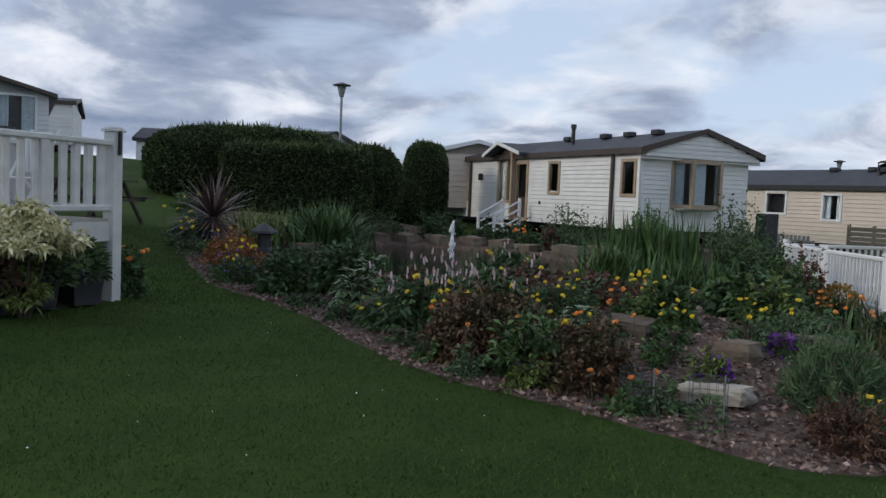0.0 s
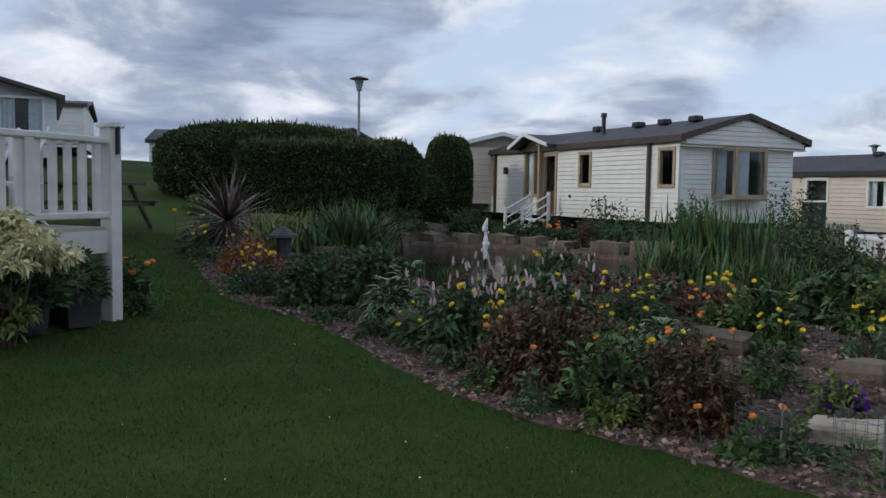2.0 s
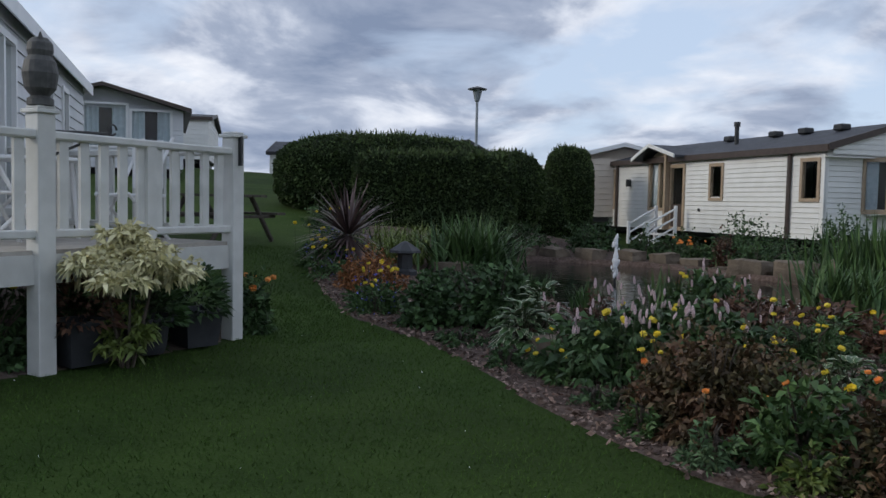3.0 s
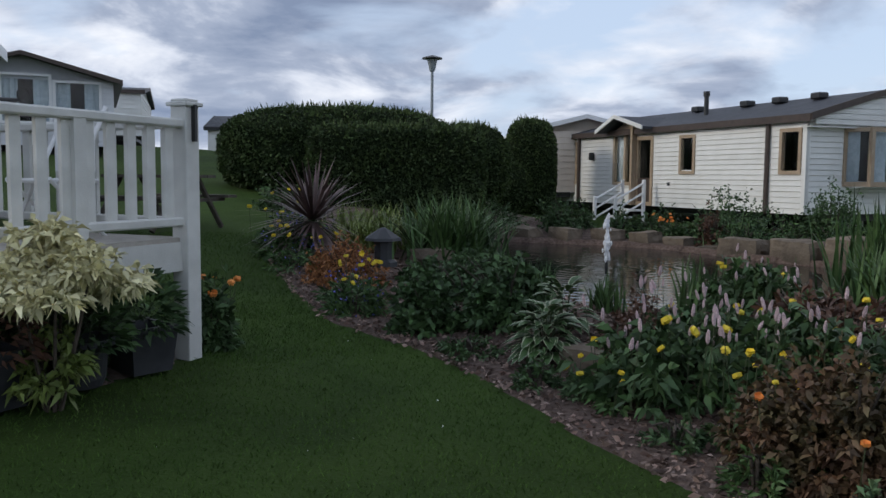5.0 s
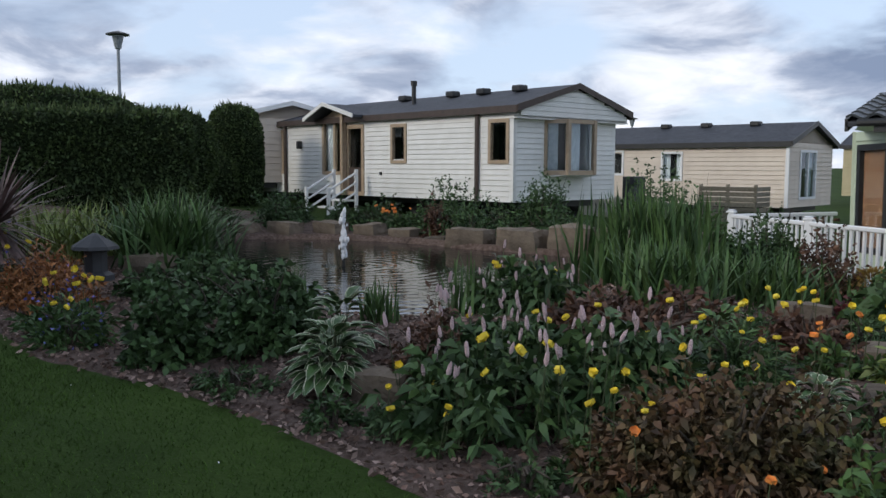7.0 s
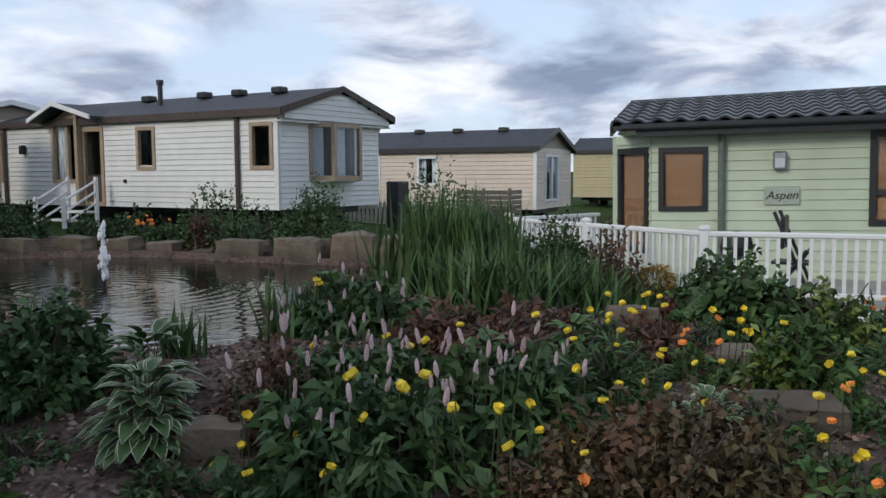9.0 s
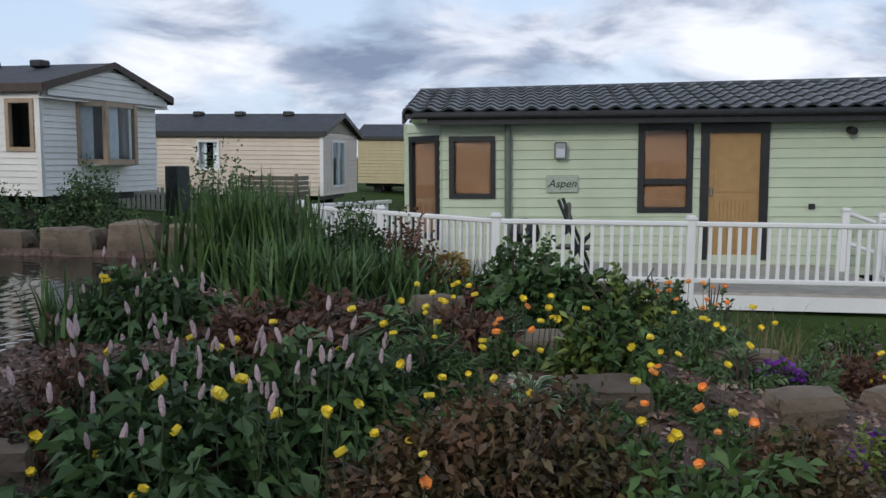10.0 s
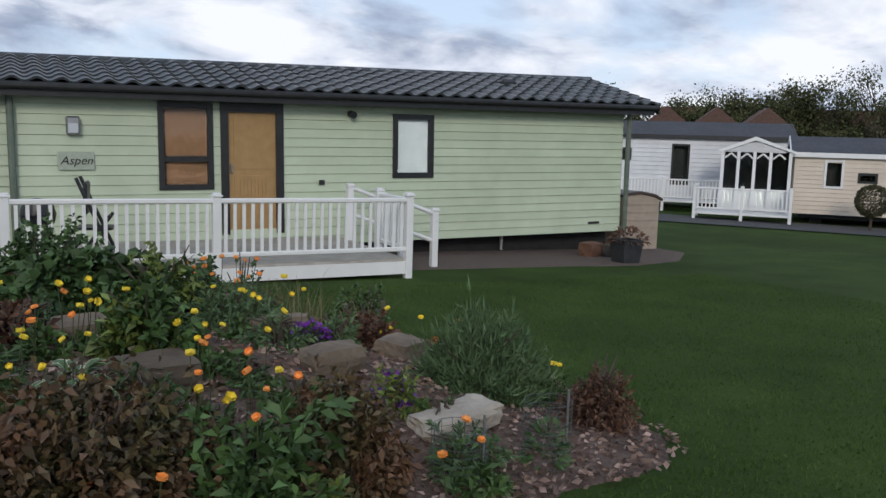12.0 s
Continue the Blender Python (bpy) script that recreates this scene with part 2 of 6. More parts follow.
def box(bm, x0, x1, y0, y1, z0, z1, bevel=0.0, m=None):
    vs = [bm.verts.new((x, y, z)) for x in (x0, x1) for y in (y0, y1) for z in (z0, z1)]
    fs = [bm.faces.new([vs[i] for i in f]) for f in ((0, 1, 3, 2), (4, 6, 7, 5), (0, 4, 5, 1), (2, 3, 7, 6), (0, 2, 6, 4), (1, 5, 7, 3))]
    if bevel:
        r = bmesh.ops.bevel(bm, geom=list({e for f in fs for e in f.edges}), offset=bevel, segments=1, affect="EDGES")
        vs = list({v for f in r["faces"] for v in f.verts} | {v for v in vs if v.is_valid})
    if m is not None:
        bmesh.ops.transform(bm, matrix=m, verts=[v for v in vs if v.is_valid])
    return bm


def bx(*a, **k):
    return box(bmesh.new(), *a, **k)


def tube(bm, p, q, r0, r1=None, seg=8):
    p, q = Vector(p), Vector(q)
    r1 = r0 if r1 is None else r1
    d = (q - p)
    m = Matrix.Translation((p + q) / 2) @ d.to_track_quat("Z", "Y").to_matrix().to_4x4()
    bmesh.ops.create_cone(bm, cap_ends=True, segments=seg, radius1=r0, radius2=r1, depth=d.length, matrix=m)
    return bm


def lathe(bm, prof, seg=20):
    rings = [[bm.verts.new((r * math.cos(2 * math.pi * i / seg), r * math.sin(2 * math.pi * i / seg), z)) for i in range(seg)] for r, z in prof]
    for a, c in zip(rings, rings[1:]):
        for i in range(seg):
            bm.faces.new((a[i], a[(i + 1) % seg], c[(i + 1) % seg], c[i]))
    bm.faces.new(rings[0][::-1])
    bm.faces.new(rings[-1])
    return bm


def prism(bm, pts, y0, y1):
    """Extrudes an xz outline along y."""
    a = [bm.verts.new((x, y0, z)) for x, z in pts]
    c = [bm.verts.new((x, y1, z)) for x, z in pts]
    n = len(pts)
    bm.faces.new(a)
    bm.faces.new(c[::-1])
    for i in range(n):
        bm.faces.new((a[i], c[i], c[(i + 1) % n], a[(i + 1) % n]))
    bmesh.ops.recalc_face_normals(bm, faces=bm.faces[:])
    return bm


def rail_x(bm, pts, w):
    for p, q in zip(pts, pts[1:]):
        tube(bm, p, q, w, seg=6)
    return bm


# ---- the lie of the land ----
POND = [(-8.35, 5.0), (-8.9, 4.75), (-9.6, 5.1), (-10.8, 5.6), (-12.2, 6.1), (-13.6, 6.7), (-15.0, 7.4), (-16.3, 8.4), (-16.4, 9.3), (-15.7, 9.85),
        (-14.8, 10.5), (-13.6, 10.85), (-12.0, 10.6), (-10.6, 10.6), (-9.4, 10.6), (-8.5, 9.9), (-7.9, 8.3), (-8.0, 6.6)]
BED = [(-15.8, 4.2), (-13.3, 3.2), (-12.2, 2.9), (-11.2, 2.72), (-10.3, 2.55), (-9.6, 2.5), (-8.6, 2.72), (-7.8, 2.74), (-7.1, 2.66), (-6.3, 2.5), (-5.3, 2.42), (-4.6, 2.45),
       (-3.8, 2.7), (-3.2, 2.82), (-2.6, 2.88), (-2.1, 3.05), (-1.9, 3.45), (-1.86, 4.2), (-1.82, 5.2), (-2.05, 6.0), (-2.3, 6.8), (-2.7, 7.5), (-3.4, 8.1), (-4.3, 8.5),
       (-5.6, 9.3), (-6.6, 11.0), (-8.0, 12.6), (-10.0, 12.9), (-14.0, 13.0), (-17.5, 12.8), (-18.6, 10.5), (-18.2, 7.5), (-17.3, 5.4)]


def inside(poly, x, y):
    r = False
    for (x0, y0), (x1, y1) in zip(poly, poly[1:] + poly[:1]):
        if (y0 > y) != (y1 > y) and x < (x1 - x0) * (y - y0) / (y1 - y0) + x0:
            r = not r
    return r


def nearest(poly, x, y):
    best = (1e9, 0, 0)
    for (x0, y0), (x1, y1) in zip(poly, poly[1:] + poly[:1]):
        dx, dy = x1 - x0, y1 - y0
        u = max(0, min(1, ((x - x0) * dx + (y - y0) * dy) / (dx * dx + dy * dy)))
        px, py = x0 + u * dx, y0 + u * dy
        d = math.hypot(px - x, py - y)
        if d < best[0]:
            best = (d, px, py)
    return best


def smooth(a, c, v):
    u = max(0.0, min(1.0, (v - a) / (c - a)))
    return u * u * (3 - 2 * u)


def lawn_height(x, y):
    s = min(0.5 * ((-x - 9) + math.sqrt((x + 9) ** 2 + 1)), 28) * (1 - 0.6 * smooth(8.5, 14, y))
    z = -0.133 - 0.0189 * max(min(x, 20), -25) - 0.0305 * max(min(y, 13), -8) + 0.085 * s
    if -18.5 < x < -6 and 3 < y < 13:
        d = nearest(POND, x, y)[0]
        if inside(POND, x, y):
            z = min(z, 0.10) - 0.5 * min(1, d / 0.35)
        elif d < 2.0:
            z = 0.12 + (z - 0.12) * smooth(0.0, 2.0, d)
    return z


def land(x, y):
    """The lawn, and the rockery mound that rises inside the flower bed beside the pond."""
    z = lawn_height(x, y)
    if -9.5 < x < -1.2 and 2.2 < y < 11 and inside(BED, x, y) and not inside(POND, x, y):
        z += 0.34 * smooth(0.15, 2.3, nearest(BED, x, y)[0]) * smooth(0.0, 1.7, nearest(POND, x, y)[0])
    return z


def axis(lo, hi, step, far):
    a = list(np.arange(lo, hi + 0.001, step))
    k, s = [], step
    while True:
        s *= 1.35
        nxt = (k[-1] if k else 0) + s
        if nxt > far:
            break
        k.append(nxt)
    return [lo - d for d in k[::-1]] + a + [hi + d for d in k]


def heightmesh(xs, ys, lift, keep=None, snap=None, height=land):
    idx, vs, fs = {}, [], []
    for i in range(len(xs) - 1):
        for j in range(len(ys) - 1):
            cx, cy = (xs[i] + xs[i + 1]) / 2, (ys[j] + ys[j + 1]) / 2
            if keep and not keep(cx, cy):
                continue
            f = []
            for a, c in ((i, j), (i + 1, j), (i + 1, j + 1), (i, j + 1)):
                if (a, c) not in idx:
                    idx[(a, c)] = len(vs)
                    x, y = xs[a], ys[c]
                    if snap:
                        d, px, py = nearest(snap, x, y)
                        if d < (xs[1] - xs[0]) * 0.75:
                            x, y = px, py
                    vs.append((x, y, height(x, y) + (lift if x == xs[a] and y == ys[c] else -0.015)))
                f.append(idx[(a, c)])
            fs.append(f)
    return vs, [], fs


gx, gy = axis(-24, 14, 0.4, 2500), axis(-7, 16, 0.4, 2500)


def under_bed(x, y):
    """The lawn sheet dips where the bed's own soil lies over it."""
    if -19 < x < -1 and 2 < y < 13.2 and inside(BED, x, y) and nearest(BED, x, y)[0] > 0.5:
        return lawn_height(x, y) - 0.2
    return lawn_height(x, y)


ground = tagged(part("ground", heightmesh(gx, gy, 0.0, height=under_bed), M["lawn"]), "dark green mown lawn rising gently to one side", "ground", kind="structure")
bx_, by_ = list(np.arange(-19, -1.2, 0.16)), list(np.arange(2, 13.4, 0.16))
bedmesh = heightmesh(bx_, by_, 0.03, lambda x, y: inside(BED, x, y) and not (inside(POND, x, y) and nearest(POND, x, y)[0] > 0.4), BED)
bed = tagged(part("flower_bed", bedmesh, M["soil"]), "flower bed covered in brown bark mulch", "flower bed", kind="structure")
LBED = [(-7.2, -1.6), (-7.62, -0.55), (-7.9, -0.1), (-8.2, 0.45), (-8.6, 0.98), (-8.95, 1.25), (-9.6, 1.0), (-12.5, -1.4), (-10.5, -3.5), (-8.0, -3.5)]
lbed = tagged(part("gravel_strip", heightmesh(list(np.arange(-13, -6.8, 0.16)), list(np.arange(-3.6, 1.5, 0.16)), 0.025, lambda x, y: inside(LBED, x, y), LBED), M["gravel"]),
              "strip of pinkish gravel under the deck", "gravel", kind="structure")
GBED = [(-0.2, 11.0), (2.4, 10.9), (4.2, 10.8), (5.6, 11.3), (7.0, 12.6), (7.0, 17), (-7, 17), (-7, 11.9), (-4, 11.2)]
gravel = tagged(part("gravel_apron", heightmesh(list(np.arange(-7.2, 7.2, 0.2)), list(np.arange(8.6, 17.2, 0.2)), 0.02, lambda x, y: inside(GBED, x, y), GBED), M["gravel"]),
                "gravel base under the green mobile home", "gravel", kind="structure")


def ribbon(name, pts, width, lift, material, label, category):
    vs, fs = [], []
    for i, (x, y) in enumerate(pts):
        a, c = pts[max(i - 1, 0)], pts[min(i + 1, len(pts) - 1)]
        d = Vector((c[0] - a[0], c[1] - a[1])).normalized()
        for s in (-width / 2, width / 2):
            px, py = x - d.y * s, y + d.x * s
            vs.append((px, py, land(px, py) + lift))
        if i:
            fs.append((2 * i - 2, 2 * i, 2 * i + 1, 2 * i - 1))
    return tagged(part(name, (vs, [], fs), material), label, category, kind="structure")


ribbon("road", [(4 + 1.1 * i, 30.5 - 1.15 * i) for i in range(26)], 3.4, 0.03, M["asphalt"], "narrow grey asphalt site road", "road")
pv = [(x - FOUNT[0], y - FOUNT[1], 0) for x, y in [(x + (x + 11.7) * 0.03, y + (y - 7.7) * 0.03) for x, y in POND]]
pond = tagged(part("water", (pv, [], [list(range(len(pv)))[::-1]]), M["water"], at=pose(FOUNT[0], FOUNT[1], 0.06)), "dark rippled pond water", "water", kind="structure")


# ---- buildings ----
def spans(x0, x1, z0, z1, holes):
    """The runs of a board between z0 and z1 that no hole takes."""
    runs = [(x0, x1)]
    for a, c, zl, zh in holes:
        if zl < (z0 + z1) / 2 < zh:
            nxt = []
            for p, q in runs:
                if c <= p or a >= q:
                    nxt.append((p, q))
                else:
                    if a > p:
                        nxt.append((p, a))
                    if c < q:
                        nxt.append((c, q))
            runs = nxt
    return [(p, q) for p, q in runs if q - p > 0.02]


def clad(parent, m, x0, x1, z0, z1, rows, material, holes=(), top=None):
    """Lapped boards on the face y=0 of the frame m (outside towards -y), over a wall core 6 cm thick with the openings left out."""
    h = (z1 - z0) / rows
    core = bmesh.new()
    cuts = sorted({z0, z1, *[z for hh in holes for z in hh[2:] if z0 < z < z1]})
    for a, c in zip(cuts, cuts[1:]):
        for p, q in spans(x0, x1, a, c, holes):
            box(core, p, q, 0.0, 0.06, a, c)
    part("wall", core, material, parent, at=m)
    for r in range(rows):
        a, c = z0 + r * h, z0 + (r + 1) * h
        xa, xb = (x0, x1) if top is None else top(a + h * 0.5)
        for p, q in spans(xa, xb, a, c, holes):
            vs = [(p, -0.026, a), (q, -0.026, a), (q, -0.008, c - 0.006), (p, -0.008, c - 0.006), (p, -0.002, a), (q, -0.002, a), (q, -0.002, c), (p, -0.002, c)]
            part("board", (vs, [], [(0, 1, 2, 3), (4, 5, 1, 0), (3, 2, 6, 7), (0, 3, 7, 4), (1, 5, 6, 2)]), material, parent, at=m)


def window(parent, m, x0, x1, z0, z1, frame_mat, inner, fw=0.07, mullions=(), transoms=(), proud=0.045, name="window"):
    bm = bmesh.new()
    box(bm, x0, x1, -proud, 0.05, z1 - fw, z1)
    box(bm, x0, x1, -proud, 0.05, z0, z0 + fw)
    box(bm, x0, x0 + fw, -proud, 0.05, z0 + fw, z1 - fw)
    box(bm, x1 - fw, x1, -proud, 0.05, z0 + fw, z1 - fw)
    for x in mullions:
        box(bm, x - fw / 2, x + fw / 2, -proud + 0.004, 0.046, z0 + fw, z1 - fw)
    for z in transoms:
        box(bm, x0 + fw, x1 - fw, -proud + 0.006, 0.044, z - fw / 2, z + fw / 2)
    win = part(name, bm, frame_mat, parent, at=m)
    pane = part("pane", bx(x0 + fw - 0.005, x1 - fw + 0.005, 0.0, 0.006, z0 + fw - 0.005, z1 - fw + 0.005), M["glass"], win)
    pane.visible_shadow = False
    if inner == "curtain":
        vs, fs = [], []
        w, n = x1 - x0, 28
        for i in range(n + 1):
            x = x0 + w * i / n
            y = 0.10 + 0.02 * math.sin(i * 1.9) + 0.01 * math.sin(i * 4.1)
            vs += [(x, y, z0), (x, y, z1)]
            if i:
                if abs(i / n - 0.52) > 0.14:
                    fs.append((2 * i - 2, 2 * i, 2 * i + 1, 2 * i - 1))
        part("curtain", (vs, [], fs), M["curtain"], win)
        # near-black panel stands in for the unlit room behind the glass
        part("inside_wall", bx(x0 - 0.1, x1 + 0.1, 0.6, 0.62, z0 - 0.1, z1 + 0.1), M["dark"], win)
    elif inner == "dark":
        # same near-black panel, closer in, for a room without light
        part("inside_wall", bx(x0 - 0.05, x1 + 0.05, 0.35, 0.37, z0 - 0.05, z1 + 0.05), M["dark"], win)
    else:
        part("blind", bx(x0 + 0.01, x1 - 0.01, 0.03, 0.036, z0 + 0.01, z1 - 0.01), M[inner], win)
    return win


def gable_roof(parent, x0, x1, y0, y1, ze, zr, material, thick=0.07, fascia=None, yr=None):
    yr = (y0 + y1) / 2 if yr is None else yr
    for ya, yb in ((y0, yr), (y1, yr)):
        vs = [(x, y, z) for x in (x0, x1) for y, z in ((ya, ze), (yb, zr), (yb, zr - thick), (ya, ze - thick))]
        bm = bmesh.new()
        v = [bm.verts.new(p) for p in vs]
        for f in ((0, 1, 2, 3), (7, 6, 5, 4), (0, 4, 5, 1), (1, 5, 6, 2), (2, 6, 7, 3), (3, 7, 4, 0)):
            bm.faces.new([v[i] for i in f])
        bmesh.ops.recalc_face_normals(bm, faces=bm.faces[:])
        part("roof", bm, material, parent)
    if fascia:
        for ya, s in ((y0, -1), (y1, 1)):
            part("fascia", bx(x0 - 0.003, x1 + 0.003, ya - 0.02 if s < 0 else ya, ya if s < 0 else ya + 0.02, ze - 0.15, ze + 0.003), fascia, parent)
        for x, s in ((x0, -1), (x1, 1)):
            for ya in (y0, y1):
                bm = bmesh.new()
                xa, xb = (x - 0.03, x - 0.004) if s < 0 else (x + 0.004, x + 0.03)
                v = [bm.verts.new(p) for p in [(xx, y, z) for xx in (xa, xb) for y, z in ((ya, ze + 0.02), (yr, zr + 0.02), (yr, zr - 0.11), (ya, ze - 0.13))]]
                for f in ((0, 1, 2, 3), (7, 6, 5, 4), (0, 4, 5, 1), (1, 5, 6, 2), (2, 6, 7, 3), (3, 7, 4, 0)):
                    bm.faces.new([v[i] for i in f])
                bmesh.ops.recalc_face_normals(bm, faces=bm.faces[:])
                part("bargeboard", bm, fascia, parent)


def end_frame(x, flip):
    """A frame for an end wall at local x: its x runs along the house's y."""
    return pose(x, 0, 0, 0, 0, 90) if flip else pose(x, 0, 0, 0, 0, -90)


def skirt(parent, x0, x1, y0, y1, z0, z1):
    part("chassis", bx(x0 + 0.25, x1 - 0.25, y0 + 0.5, y1 - 0.5, z1 - 0.16, z1 - 0.01), M["black"], parent)
    part("floor_edge", bx(x0 + 0.01, x1 - 0.01, y0 + 0.02, y1 - 0.02, z1 - 0.012, z1 + 0.03), M["black"], parent)
    for x in np.linspace(x0 + 0.8, x1 - 0.8, 4):
        for y in (y0 + 0.7, y1 - 0.7):
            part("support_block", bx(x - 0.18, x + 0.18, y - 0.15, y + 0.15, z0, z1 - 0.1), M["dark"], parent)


def closed_back(parent, x0, x1, y1, z0, z1, material):
    part("back_wall", bx(x0, x1, y1 - 0.06, y1, z0, z1), material, parent)


def vents(parent, xs, yr, zr):
    for x in xs:
        part("roof_vent", bx(x - 0.15, x + 0.15, yr - 0.18, yr + 0.10, zr - 0.05, zr + 0.10, bevel=0.03), M["black"], parent)


# white mobile home beyond the pond: local x runs to its bay-window end, y away from the pond
wh = empty("mobile_home", pose(-13.53, 14.95, 0, 0, 0, -10.4), "white boarded mobile home with dark roof and bay window", "mobile home")
ZB, ZT = 0.62, 2.60
holes = [(-4.24, -3.73, 1.50, 2.36), (-0.83, -0.31, 1.49, 2.35), (-6.15, -5.42, 0.64, 2.40), (-7.25, -6.22, 1.2, 2.6), (-10.1, -9.35, 1.2, 2.37)]
F = pose(0, -0.15, 0)
clad(wh, F, -10.95, -0.12, ZB, ZT, 17, M["white"], holes)
E1 = pose(-0.2, 0, 0, 0, 0, 90)
clad(wh, E1, -0.15, 3.4, ZB, 2.46, 16, M["white"], [(0.95, 2.35, 1.26, 2.36)])
E0 = pose(-10.95, 0, 0, 0, 0, -90)
clad(wh, E0, -3.4, 0.15, ZB, ZT, 16, M["white"])
closed_back(wh, -10.95, -0.2, 3.45, ZB, ZT, M["white"])
gable_roof(wh, -11.1, 0.06, -0.28, 3.75, 2.66, 3.22, M["slate"], fascia=M["brown"])
gb_ = bmesh.new()
v = [gb_.verts.new(p) for p in ((-0.03, -0.2, 2.42), (-0.03, 3.66, 2.42), (-0.03, 3.66, 2.55), (-0.03, 1.735, 3.12), (-0.03, -0.2, 2.55))]
gb_.faces.new(v)
bmesh.ops.solidify(gb_, geom=gb_.faces[:], thickness=0.05)
part("gable_panel", gb_, M["white"], wh)
for k in range(5):
    z = 2.46 + k * 0.115
    half = min(1.9, (3.12 - z) / 0.57 * 1.9) - 0.06
    part("board", bx(0.0, 0.014, 1.735 - half, 1.735 + half, z, z + 0.105), M["white"], wh)
part("soffit", bx(-0.22, 0.0, -0.22, 3.68, 2.40, 2.42), M["white"], wh)
for (a, c, zl, zh), i in zip(holes[:2], ("dark", "dark")):
    window(wh, F, a - 0.05, c + 0.05, zl - 0.05, zh + 0.05, M["tan"], i, 0.08)
window(wh, F, -10.15, -9.3, 1.15, 2.42, M["tan"], "dark", 0.09)
for x in (-1.2, -9.15):
    part("downpipe", bx(x - 0.05, x + 0.05, -0.25, -0.18, ZB - 0.02, 2.55, bevel=0.015), M["brown"], wh)
part("corner_trim", bx(-0.22, -0.12, -0.19, -0.13, ZB, 2.46), M["white"], wh)
# porch gable, tall angled window and open door
window(wh, F, -7.3, -6.17, 1.15, 2.66, M["tan"], "curtain", 0.09, mullions=(-6.72,))
door = window(wh, F, -6.17, -5.40, 0.62, 2.45, M["tan"], "dark", 0.10, name="door")
part("door_leaf", bx(-6.05, -5.52, -0.03, 0.02, 0.72, 1.35), M["brown"], door)
bm = prism(bmesh.new(), [(-7.5, 2.66), (-6.58, 3.02), (-5.3, 2.68), (-5.3, 2.62), (-6.58, 2.94), (-7.5, 2.58)], -0.62, 1.2)
part("porch_roof", bm, M["slate"], wh)
bm = prism(bmesh.new(), [(-7.54, 2.67), (-6.58, 3.05), (-5.26, 2.70), (-5.26, 2.60), (-6.58, 2.95), (-7.54, 2.57)], -0.66, -0.62)
part("porch_bargeboard", bm, M["white"], wh)
part("porch_gable_panel", prism(bmesh.new(), [(-7.35, 2.60), (-6.58, 2.92), (-5.4, 2.62)], -0.2, -0.16), M["tan"], wh)
part("porch_post", bx(-6.23, -6.13, -0.34, -0.21, ZB, 2.75), M["tan"], wh)
tb = bmesh.new()
tube(tb, (-4.62, 0.85, 2.9), (-4.62, 0.85, 3.5), 0.06, seg=12)
tube(tb, (-4.62, 0.85, 3.44), (-4.62, 0.85, 3.56), 0.085, seg=12)
part("flue", tb, M["black"], wh)
vents(wh, (-5.6, -3.7, -2.6, -1.4), 1.4, 3.17)
lb = bx(-8.45, -8.3, -0.30, -0.18, 1.86, 2.08, bevel=0.02)
part("wall_lamp", lb, M["black"], wh)
part("wall_vent", bx(-4.74, -4.66, -0.20, -0.17, 1.16, 1.24), M["black"], wh)
# bay window on the end wall
bay = bmesh.new()
out = [(0.9, 0.0), (1.2, 0.42), (2.1, 0.42), (2.4, 0.0)]
for (ya, xa), (yb, xb) in zip(out, out[1:]):
    for z0, z1 in ((1.2, 1.3), (2.33, 2.42)):
        d = Vector((xb - xa, yb - ya, 0))
        q = pose(-0.2 + xa, ya, 0) @ Matrix.Rotation(math.atan2(d.y, d.x), 4, "Z")
        box(bay, 0, d.length, -0.03, 0.03, z0, z1, m=q)
for y, x in out:
    box(bay, -0.2 + x - 0.045, -0.2 + x + 0.045, y - 0.045, y + 0.045, 1.2, 2.42)
bw = part("bay_window", bay, M["tan"], wh)
for (ya, xa), (yb, xb) in zip(out, out[1:]):
    d = Vector((xb - xa, yb - ya, 0))
    q = pose(-0.2 + xa, ya, 0) @ Matrix.Rotation(math.atan2(d.y, d.x), 4, "Z")
    pn = part("pane", bx(0.04, d.length - 0.04, -0.004, 0.004, 1.3, 2.33), M["glass"], bw, at=q)
    pn.visible_shadow = False
    part("curtain", bx(0.05, d.length * 0.55, 0.09, 0.10, 1.3, 2.33), M["curtain"], bw, at=q)
part("bay_base", prism(bmesh.new(), [(-0.2, 1.14), (0.26, 1.2), (-0.2, 1.2)], 1.0, 2.3), M["white"], bw)
skirt(wh, -10.95, -0.2, -0.15, 3.45, 0.1, ZB)
# steps up to its door
st = empty("entrance_steps", pose(-13.53, 14.95, 0, 0, 0, -10.4), "white wooden entrance steps with handrails", "steps")
for k in range(3):
    part("tread", bx(-6.25, -5.35, -0.50 - 0.28 * (k + 1), -0.52 - 0.28 * k + 0.0, 0.48 - 0.18 * k, 0.53 - 0.18 * k), M["plastic"], st)
for x in (-6.3, -5.3):
    for k, (y, h) in enumerate(((-0.5, 1.3), (-1.35, 0.85))):
        part("newel_post", bx(x - 0.04, x + 0.04, y - 0.04, y + 0.04, 0.02, h, bevel=0.01), M["plastic"], st)
    for dz in (0, -0.25, -0.5):
        part("handrail", tube(bmesh.new(), (x, -0.5, 1.22 + dz), (x, -1.35, 0.77 + dz), 0.028), M["plastic"], st)


